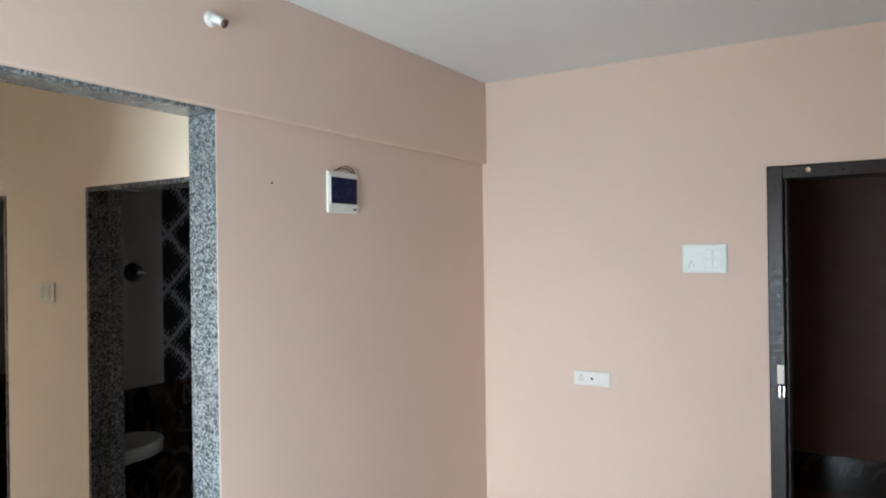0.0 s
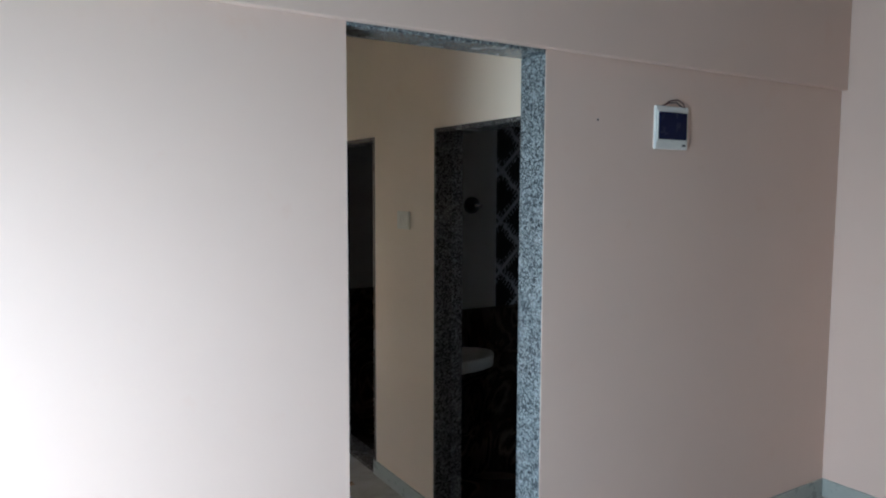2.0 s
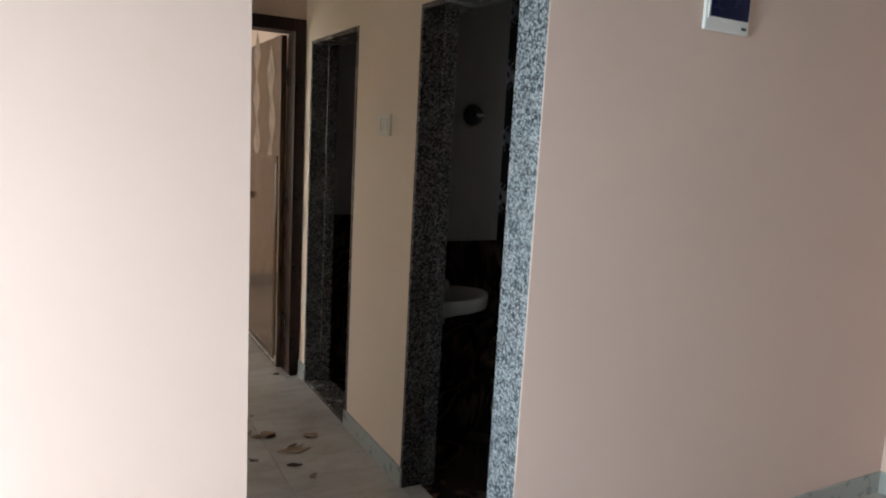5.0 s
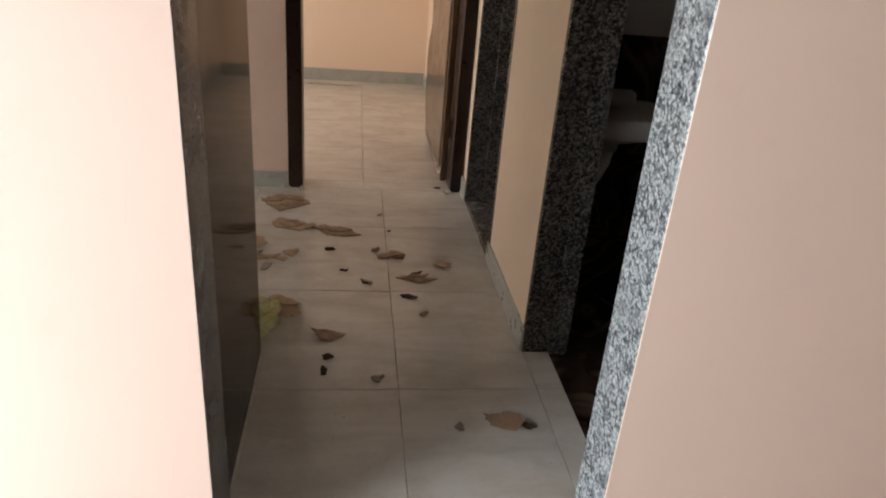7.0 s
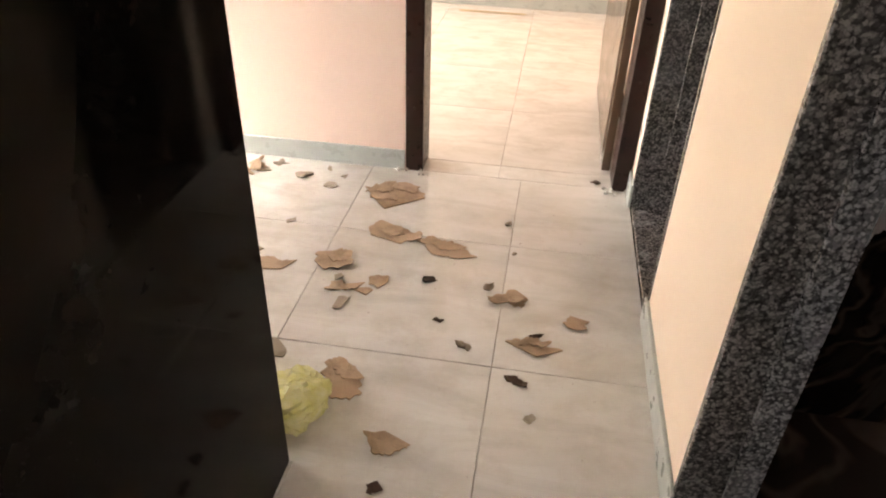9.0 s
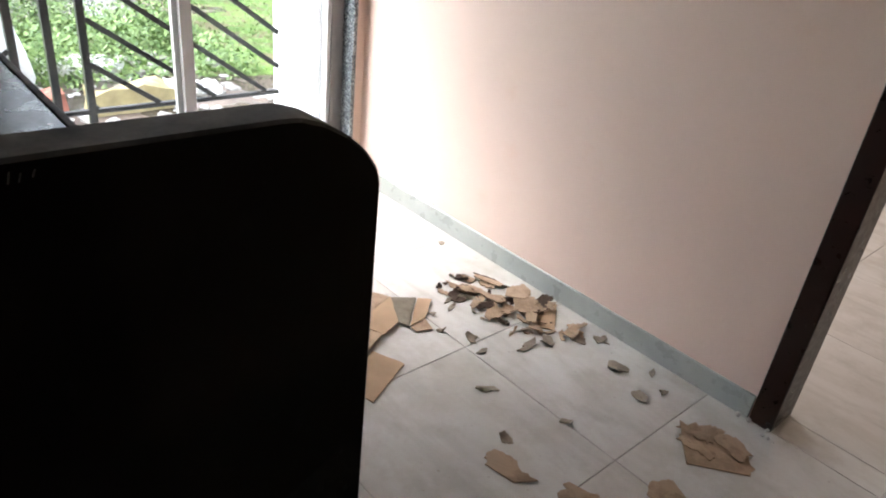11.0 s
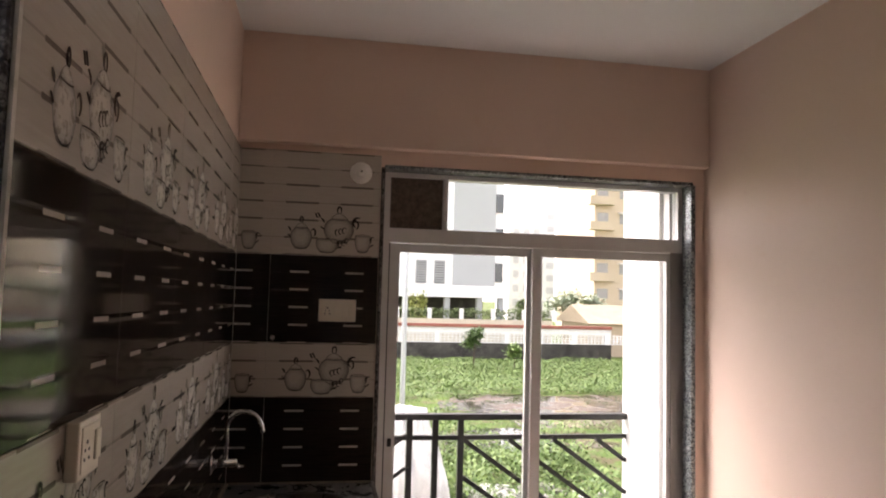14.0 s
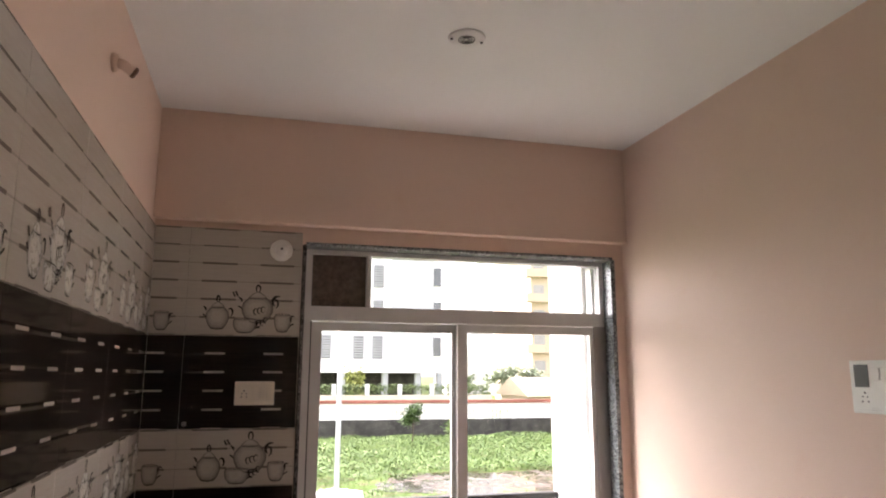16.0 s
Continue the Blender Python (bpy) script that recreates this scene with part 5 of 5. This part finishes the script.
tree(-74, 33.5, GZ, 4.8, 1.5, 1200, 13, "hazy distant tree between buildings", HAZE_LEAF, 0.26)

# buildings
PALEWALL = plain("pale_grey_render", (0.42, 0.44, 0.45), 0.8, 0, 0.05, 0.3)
# tower panes and balcony openings, lightened in colour to imitate haze
FARPANE = plain("haze_paled_glass", (0.30, 0.30, 0.29), 0.3, 0, 0.1, 1.0)
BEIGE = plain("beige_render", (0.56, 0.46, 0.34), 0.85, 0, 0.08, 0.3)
# far walls, haze painted into a pale base colour
HAZE = plain("haze_paled_render", (0.72, 0.71, 0.69), 0.9, 0, 0.05, 0.2)
PANE = plain("dark_window_glass", (0.06, 0.07, 0.075), 0.15, 0, 0.1, 1.0)
LOUVRE = plain("grey_louvres", (0.34, 0.35, 0.36), 0.6, 0, 0.1, 2.0)
b1 = thing("apartment_building", (-60, 12, GZ), "white apartment block on stilts with grey louvred windows", "building")
part("wall", boxes((-72, -60, 2, 19.0, 2.55, 22)), WHITEWALL, b1)
part("grey_panel", box(-60.0, -59.9, 14.3, 18.2, 2.9, 22), PALEWALL, b1, "pale grey wall panel")
part("slab_band", box(-72, -59.6, 2, 19.3, 1.8, 2.55), WHITEWALL, b1, "white floor slab")
part("parking_back", box(-72, -68, 2, 19.0, GZ, 1.8), STONE, b1, "dark parking level")
for y in (5.5, 9.8, 13.6, 16.6, 18.6):
    part("column", box(-60.6, -60.0, y, y + 0.5, GZ, 1.8), PALEWALL, b1)
for z in (4.5, 7.7, 10.9, 14.1):
    for y in (6.0, 8.0, 10.9, 12.6):
        w = part("window", box(-60.02, -59.85, y, y + 0.95, z - 1.5, z + 0.6), LOUVRE, b1, "grey louvred window")
        slats = bmesh.new()
        for k in range(9):
            bm_box(slats, -59.86, -59.8, y + 0.05, y + 0.9, z - 1.42 + k * 0.22, z - 1.36 + k * 0.22)
        part("slats", slats, PANE, w)
    part("window", box(-60.02, -59.85, 18.25, 18.95, z - 1.2, z + 0.5), PANE, b1, "dark corner window")
b2 = thing("apartment_building", (-78, 38, GZ), "beige apartment tower with balconies", "building")
part("wall", box(-92, -78, 35.2, 52, GZ, 34), BEIGE, b2)
for k in range(9):
    z = 1.2 + k * 3.1
    bal = part("balcony", boxes((-78, -76.8, 34.2, 37.4, z, z + 0.18), (-76.9, -76.8, 34.2, 37.4, z + 0.18, z + 1.0), (-78, -76.8, 34.2, 34.3, z + 0.18, z + 1.0)), BEIGE, b2)
    part("opening", box(-78.02, -77.95, 35.5, 36.9, z + 0.2, z + 2.2), FARPANE, bal, "balcony opening paled in colour for haze")
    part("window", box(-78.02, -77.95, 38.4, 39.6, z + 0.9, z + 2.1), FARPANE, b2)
    part("sun_shade", box(-78, -77.4, 38.2, 39.8, z + 2.15, z + 2.25), WHITEWALL, b2)
# openings of the far blocks, paled almost to the wall for haze
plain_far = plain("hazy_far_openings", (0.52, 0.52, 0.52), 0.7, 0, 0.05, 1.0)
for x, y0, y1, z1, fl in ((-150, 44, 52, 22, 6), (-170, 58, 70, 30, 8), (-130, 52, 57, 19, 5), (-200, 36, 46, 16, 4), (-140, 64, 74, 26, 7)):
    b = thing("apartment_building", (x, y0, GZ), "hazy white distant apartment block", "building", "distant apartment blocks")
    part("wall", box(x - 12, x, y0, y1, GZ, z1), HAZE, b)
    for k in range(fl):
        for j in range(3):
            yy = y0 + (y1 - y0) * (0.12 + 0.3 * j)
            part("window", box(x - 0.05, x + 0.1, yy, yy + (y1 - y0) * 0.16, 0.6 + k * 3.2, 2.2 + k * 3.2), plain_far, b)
low = thing("house", (-48, 23.8, GZ), "low beige house with a sloped sheet roof", "house")
part("wall", box(-56, -50, 23.4, 33, GZ, 0.0), BEIGE, low)
part("roof", prism([(-57, 0.0), (-49, 0.0), (-53, 1.45)], 10.6, Matrix.Translation((0, 33.6, 0)) @ Euler((radians(90), 0, 0)).to_matrix().to_4x4()), plain("pale_roof_sheet", (0.42, 0.34, 0.24), 0.7, 0, 0.1, 1.0), low)
hut = thing("house", (-43, 25, GZ), "small red brick hut", "house")
part("wall", box(-44, -41.5, 24.3, 29, GZ, -1.2), plain("brick_red", (0.34, 0.14, 0.10), 0.9, 0, 0.2, 3.0), hut)
part("roof", box(-44.3, -41.2, 24.0, 29.3, -1.2, -1.05), COPING, hut)

pole = thing("street_pole", (-13, 4.51, GZ), "pale grey street pole", "pole")
part("shaft", rod((-13, 4.51, GZ), (-13, 4.51, 4.2), 0.058, 0.048, 14), PALEWALL, pole, "", True)
part("collar", rod((-13, 4.51, GZ), (-13, 4.51, GZ + 0.3), 0.14, 0.12, 14), PALEWALL, pole)

# tarpaulin heap, rubble, low coloured walls
tm = bmesh.new()
bmesh.ops.create_cone(tm, cap_ends=False, segments=48, radius1=0.86, radius2=0.46, depth=2.4, matrix=Matrix.Translation((0, 0, 1.2)))
bmesh.ops.subdivide_edges(tm, edges=list(tm.edges), cuts=6, use_grid_fill=True)
for v in tm.verts:
    a = math.atan2(v.co.y, v.co.x)
    f = 1 + 0.30 * math.sin(math.pi * min(1.0, v.co.z / 2.0)) + 0.07 * math.sin(11 * a + 1.9 * v.co.z) + 0.05 * math.sin(23 * a - v.co.z) + 0.12 * noise.noise(v.co * 1.6)
    v.co.x, v.co.y = v.co.x * f, v.co.y * f
    v.co.z += 0.12 * noise.noise(v.co * 1.1)
bmesh.ops.holes_fill(tm, edges=[e for e in tm.edges if e.is_boundary and e.verts[0].co.z > 1.5])
tarp = solid("tarpaulin_heap", tm, plain("translucent_grey_tarpaulin", (0.66, 0.66, 0.65), 0.45, 0, 0.15, 2.0), "whitish tarpaulin draped over a heap", "tarpaulin", smooth=True)
tarp.matrix_world = pose(-11.6, 4.35, GZ) @ Matrix.Diagonal((0.9, 0.95, 0.84, 1))
RED = plain("red_painted_block", (0.36, 0.13, 0.09), 0.85, 0, 0.25, 3.0)
YEL = plain("yellow_painted_block", (0.40, 0.33, 0.17), 0.85, 0, 0.25, 3.0)
def broken_block(x0, x1, y0, y1, h, seed):
    """A low block wall with chipped, uneven faces and a ragged top."""
    bm = bmesh.new()
    bm_box(bm, x0, x1, y0, y1, GZ, GZ + h)
    bmesh.ops.subdivide_edges(bm, edges=list(bm.edges), cuts=7, use_grid_fill=True)
    off = Vector((seed, 0, seed * 2))
    for v in bm.verts:
        top = max(0.0, (v.co.z - GZ) / h)
        v.co += Vector((noise.noise(v.co * 4 + off), noise.noise(v.co * 4 + off * 2), 0)) * 0.07
        v.co.z += top * (0.16 * noise.noise(v.co * 2.5 + off) + 0.06 * noise.noise(v.co * 9 + off))
    return bm


solid("low_wall", broken_block(-10.2, -9.8, 4.62, 5.32, 0.42, 3), RED, "low broken wall painted red", "wall")
solid("low_wall", broken_block(-10.3, -9.9, 5.72, 7.05, 0.38, 5), YEL, "low broken wall painted yellow", "wall")
rub = [plain("pale_rubble", (0.55, 0.53, 0.50), 0.9, 0, 0.2, 4.0), plain("grey_rubble", (0.28, 0.26, 0.24), 0.9, 0, 0.25, 4.0)]
rr = random.Random(5)
for i in range(110):
    x, y = rr.uniform(-13.4, -9.3), rr.uniform(4.3, 9.2)
    s = rr.uniform(0.05, 0.2)
    bm = bmesh.new()
    bmesh.ops.create_icosphere(bm, subdivisions=1, radius=s, matrix=Matrix.Diagonal((1, rr.uniform(0.6, 1.4), rr.uniform(0.35, 0.8), 1)))
    for v in bm.verts:
        v.co *= rr.uniform(0.7, 1.2)
    ob = solid("rubble_stone", bm, rub[i % 3 == 0], "broken pale rubble stone on the plot", "stone", "rubble")
    ob.matrix_world = pose(x, y, GZ + s * 0.2, 0, 0, rr.uniform(0, 360))
SACK = plain("white_plastic_sack", (0.70, 0.69, 0.66), 0.45, 0, 0.25, 9.0, 0.2)
rs = random.Random(17)
for x, y, w in ((-12.6, 6.05, 0.26), (-12.4, 6.35, 0.32), (-12.7, 6.6, 0.22), (-12.2, 6.2, 0.24), (-12.3, 6.7, 0.25), (-10.8, 7.2, 0.22), (-10.6, 7.55, 0.26), (-10.5, 7.9, 0.20), (-10.9, 4.5, 0.24)):
    bm = bmesh.new()
    bmesh.ops.create_icosphere(bm, subdivisions=3, radius=1.0)
    off = Vector((rs.uniform(0, 9), rs.uniform(0, 9), 3))
    for v in bm.verts:
        f = 1 + 0.5 * noise.noise(v.co * 1.6 + off) + 0.45 * abs(noise.noise(v.co * 4 + off)) - 0.15
        v.co = Vector((v.co.x * f * w, v.co.y * f * w * 1.2, max(-0.05, v.co.z * f * w * 0.7 + 0.08)))
    ob = solid("plastic_sack", bm, SACK, "crumpled dirty white plastic sack among rubble", "sack", "dumped sacks")
    ob.matrix_world = pose(x, y, GZ + 0.03)

# ---------------------------------------------------------------- wall tiles of the kitchen
TW, G = 0.45, 0.0016


def tile_mesh(name, w, h, mat, z_shift, x_shift=0.0):
    """A glazed tile, origin on its lower edge so that the plank lines fall on the band."""
    bm = bm_box(bmesh.new(), x_shift - w / 2 + G / 2, x_shift + w / 2 - G / 2, -0.0075, -0.0006, z_shift + G / 2, z_shift + h - G / 2)
    bmesh.ops.bevel(bm, geom=[e for e in bm.edges if all(v.co.y < -0.005 for v in e.verts)], offset=0.0012, segments=1, affect="EDGES")
    return mesh_of(name, bm, mat)


def ellipse_pts(cx, cz, rx, rz, a0=0, a1=360, n=20):
    return [(cx + rx * math.cos(radians(a0 + (a1 - a0) * k / n)), cz + rz * math.sin(radians(a0 + (a1 - a0) * k / n))) for k in range(n + 1)]


def stroke(bm, pts, w):
    """A flat ink line with tapered ends."""
    n = len(pts)
    left, right = [], []
    for i, (x, z) in enumerate(pts):
        x0, z0 = pts[max(i - 1, 0)]
        x1, z1 = pts[min(i + 1, n - 1)]
        d = math.hypot(x1 - x0, z1 - z0) or 1
        k = 1.1 * w * (0.25 + 0.75 * math.sin(math.pi * (i + 0.5) / n)) / 2
        nx, nz = -(z1 - z0) / d * k, (x1 - x0) / d * k
        left.append(bm.verts.new((x + nx, -0.0086, z + nz)))
        right.append(bm.verts.new((x - nx, -0.0086, z - nz)))
    for i in range(n - 1):
        bm.faces.new((left[i], right[i], right[i + 1], left[i + 1]))


PRINT_TONES = [plain("teapot_print_tone", (c, c * 0.93, c * 0.83), 0.28, 0, 0.025, 24, spec=0.3) for c in (0.12, 0.235, 0.33, 0.405, 0.455)]
POT_SHAPE = [(-1.0, 0.42), (-0.94, 0.55), (-0.6, 0.80), (-0.15, 0.97), (0.2, 1.0), (0.55, 0.92), (0.85, 0.68), (1.0, 0.52)]
CUP_SHAPE = [(-1.0, 0.45), (-0.92, 0.58), (-0.5, 0.82), (0.1, 0.96), (0.7, 0.98), (1.0, 0.90)]
LID_SHAPE = [(-1.0, 1.0), (-0.5, 0.95), (0.2, 0.7), (0.7, 0.36), (1.0, 0.12)]


def printed_body(bm, cx, cz, rx, rz, shape, level):
    """A drawn vessel: nested tones from a dark rim to a pale, off-centre highlight."""
    for tone, size in enumerate((1.0, 0.93, 0.84, 0.70, 0.50)):
        ox, oz = cx - rx * 0.14 * (1 - size), cz + rz * 0.20 * (1 - size)
        side = [(rx * size * w, rz * size * h) for h, w in shape]
        out = [(ox + x, oz + z) for x, z in side] + [(ox - x, oz + z) for x, z in reversed(side)]
        depth = -0.0077 - 0.00035 * level - 0.00006 * tone
        bm.faces.new([bm.verts.new((x, depth, z)) for x, z in out]).material_index = tone


def teapot_print(pots_at, extra=True):
    """The printed set of pots: bodies and lids, then ink rims, knobs, handles and spouts."""
    body, ink = bmesh.new(), bmesh.new()
    for cx, cz, rx, rz, kind, level in pots_at:
        pot = kind == "pot"
        printed_body(body, cx, cz, rx, rz, POT_SHAPE if pot else CUP_SHAPE, level)
        stroke(ink, ellipse_pts(cx, cz - rz * 0.55, rx * 0.62, rz * 0.45, 205, 335), 0.0024)
        if pot:
            printed_body(body, cx, cz + rz * 1.18, rx * 0.56, rz * 0.26, LID_SHAPE, level)
            stroke(ink, ellipse_pts(cx, cz + rz * 0.98, rx * 0.56, rz * 0.10, 180, 360), 0.0020)
            stroke(ink, ellipse_pts(cx, cz + rz * 1.66, rx * 0.13, rz * 0.28, -70, 250), 0.0060)
            stroke(ink, ellipse_pts(cx + rx * 1.08, cz + rz * 0.52, rx * 0.20, rz * 0.34, -80, 150), 0.0062)
            stroke(ink, [(cx - rx * 0.95, cz + rz * 0.05), (cx - rx * 1.12, cz + rz * 0.25), (cx - rx * 1.22, cz + rz * 0.32)], 0.0050)
            stroke(ink, [(cx - rx * 0.98, cz + rz * 0.62), (cx - rx * 1.02, cz + rz * 0.82), (cx - rx * 1.20, cz + rz * 1.0)], 0.0064)
        else:
            stroke(ink, ellipse_pts(cx, cz + rz * 0.98, rx * 0.88, rz * 0.13, 0, 180), 0.0018)
            stroke(ink, ellipse_pts(cx + rx * 1.18, cz + rz * 0.52, rx * 0.26, rz * 0.34, 40, 250), 0.0056)
            stroke(ink, [(cx + rx * 0.85, cz - rz * 0.30), (cx + rx * 1.30, cz + rz * 0.02)], 0.0052)
    if extra:
        stroke(ink, [(-0.078, 0.135), (-0.086, 0.152)], 0.0066)
        stroke(ink, [(-0.068, 0.137), (-0.077, 0.155)], 0.0066)
        stroke(ink, ellipse_pts(0.074, 0.120, 0.020, 0.020, 70, 240), 0.0086)
        for k in range(3):
            stroke(ink, ellipse_pts(-0.004 + 0.013 * k, 0.080 + 0.004 * k, 0.007, 0.011, 30, 300), 0.0040)
            stroke(ink, ellipse_pts(0.010 + 0.011 * k, 0.030 + 0.009 * k, 0.008, 0.010, 30, 300), 0.0046)
    pots = mesh_of("teapots", body, PRINT_TONES[0])
    for m in PRINT_TONES[1:]:
        pots.materials.append(m)
    return pots, mesh_of("teapot_outline", ink, INK)


POTS, LINES = teapot_print(((0.002, 0.086, 0.056, 0.048, "pot", 0), (-0.135, 0.054, 0.040, 0.042, "pot", 0), (-0.04, 0.026, 0.042, 0.026, "cup", 1), (0.092, 0.038, 0.031, 0.033, "cup", 1)))
ONE_POT, ONE_LINE = teapot_print(((-0.022, 0.038, 0.031, 0.033, "cup", 0),), False)
# bands: lower edge, height, is it dark, does it carry pots
BANDS = [(0.80, 0.345, True, False), (1.145, 0.22, False, True), (1.365, 0.36, True, False), (1.725, 0.36, False, True), (2.085, 0.075, False, False)]
wall_tiles_w = setting("tiling_west", box(XW + 0.0001, XW + 0.0006, P2 + 0.004, WY0 - 0.015, 0.80, 2.16), GROUT_WHITE, "plank-pattern kitchen tiles on the window wall")
wall_tiles_s = setting("tiling_south", box(XW + 0.0001, OL - 0.038, P2 + 0.0001, P2 + 0.0006, 0.80, 2.16), GROUT_WHITE, "plank-pattern kitchen tiles above the platform")
setting("trim", box(OL - 0.0375, OL - 0.028, P2 + 0.0045, P2 + 0.0095, 0.80, 2.16), GROUT_WHITE, "pale tile edge strip")


def tile_run(parent, length, to_world, start, pots_shift, dash, lower):
    """Lays the bands along a run; start is where the first whole joint lies, dash where the middle of one printed dash lies."""
    cuts = sorted({0.0, length, *[start + TW * k for k in range(8) if 0.03 < start + TW * k < length - 0.03]})
    for n, (z, h, dark, pots) in enumerate(BANDS):
        for a, b in zip(cuts, cuts[1:]):
            shift = ((a + b) / 2 - dash + (0.1125 + lower if n == 0 else 0.1125)) % 0.225
            t = new("tile", tile_mesh("tile", b - a, h, TILE_DARK if dark else TILE_LIGHT, 0.0, shift))
            t.parent = parent
            t.matrix_world = to_world((a + b) / 2, z) @ Matrix.Translation((-shift, 0, 0))
            ORIGIN[t.name] = Vector((0, 0, 0))
            if pots and b - a > 0.24:
                for me, nm in ((POTS, "teapots"), (LINES, "teapot_outline")):
                    p = new(nm, me)
                    p.parent = t
                    p.matrix_local = Matrix.Translation((shift + pots_shift, 0, 0.012)) @ Matrix.Diagonal((1.12, 1, 1.08, 1))
            elif pots and b - a > 0.115:
                for me, nm in ((ONE_POT, "teapots"), (ONE_LINE, "teapot_outline")):
                    p = new(nm, me)
                    p.parent = t
                    p.matrix_local = Matrix.Translation((shift, 0, 0.012)) @ Matrix.Diagonal((1.0, 1, 1.08, 1))


tile_run(wall_tiles_s, OL - 0.038 - XW - 0.008, lambda u, z: Matrix.Translation((OL - 0.038 - u, P2, z)) @ Euler((0, 0, radians(180))).to_matrix().to_4x4(), 0.47, 0.065, 0.138, 0.04)
tile_run(wall_tiles_w, WY0 - 0.016 - P2 - 0.008, lambda u, z: Matrix.Translation((XW, P2 + 0.008 + u, z)) @ Euler((0, 0, radians(90))).to_matrix().to_4x4(), 0.135, 0.05, 0.254, 0.0)

# ---------------------------------------------------------------- floor tiles
def floor_tiles(x0, x1, y0, y1, jx, jy, s=0.6):
    def lines(a, b, j):
        first = j + math.ceil((a - j + 0.02) / s) * s
        out = [a]
        while first < b - 0.02:
            out.append(first)
            first += s
        return out + [b]

    xs, ys = lines(x0, x1, jx), lines(y0, y1, jy)
    made = {}
    for a, b in zip(xs, xs[1:]):
        for c, d in zip(ys, ys[1:]):
            key = (round(b - a, 3), round(d - c, 3))
            if key not in made:
                w, h = key
                bm = box(-w / 2 + 0.001, w / 2 - 0.001, -h / 2 + 0.001, h / 2 - 0.001, -0.010, 0.0)
                bmesh.ops.bevel(bm, geom=[e for e in bm.edges if all(v.co.z > -0.001 for v in e.verts)], offset=0.0012, segments=1, affect="EDGES")
                made[key] = mesh_of("tile", bm, TILE)
            t = new("tile", made[key])
            t.parent = floor
            t.location = ((a + b) / 2, (c + d) / 2, 0)


floor_tiles(XW, XE, YS, P0, 0.25, 0.39)
floor_tiles(OL, OR, P0, P1, 1.45, 2.79)
floor_tiles(XW, XP, P1, YK, 1.45, 3.39)
floor_tiles(XP, XP + 0.085, B0, B1, 1.45, 2.79)
floor_tiles(XW, 1.90, YK, YB, 1.36, 4.59)
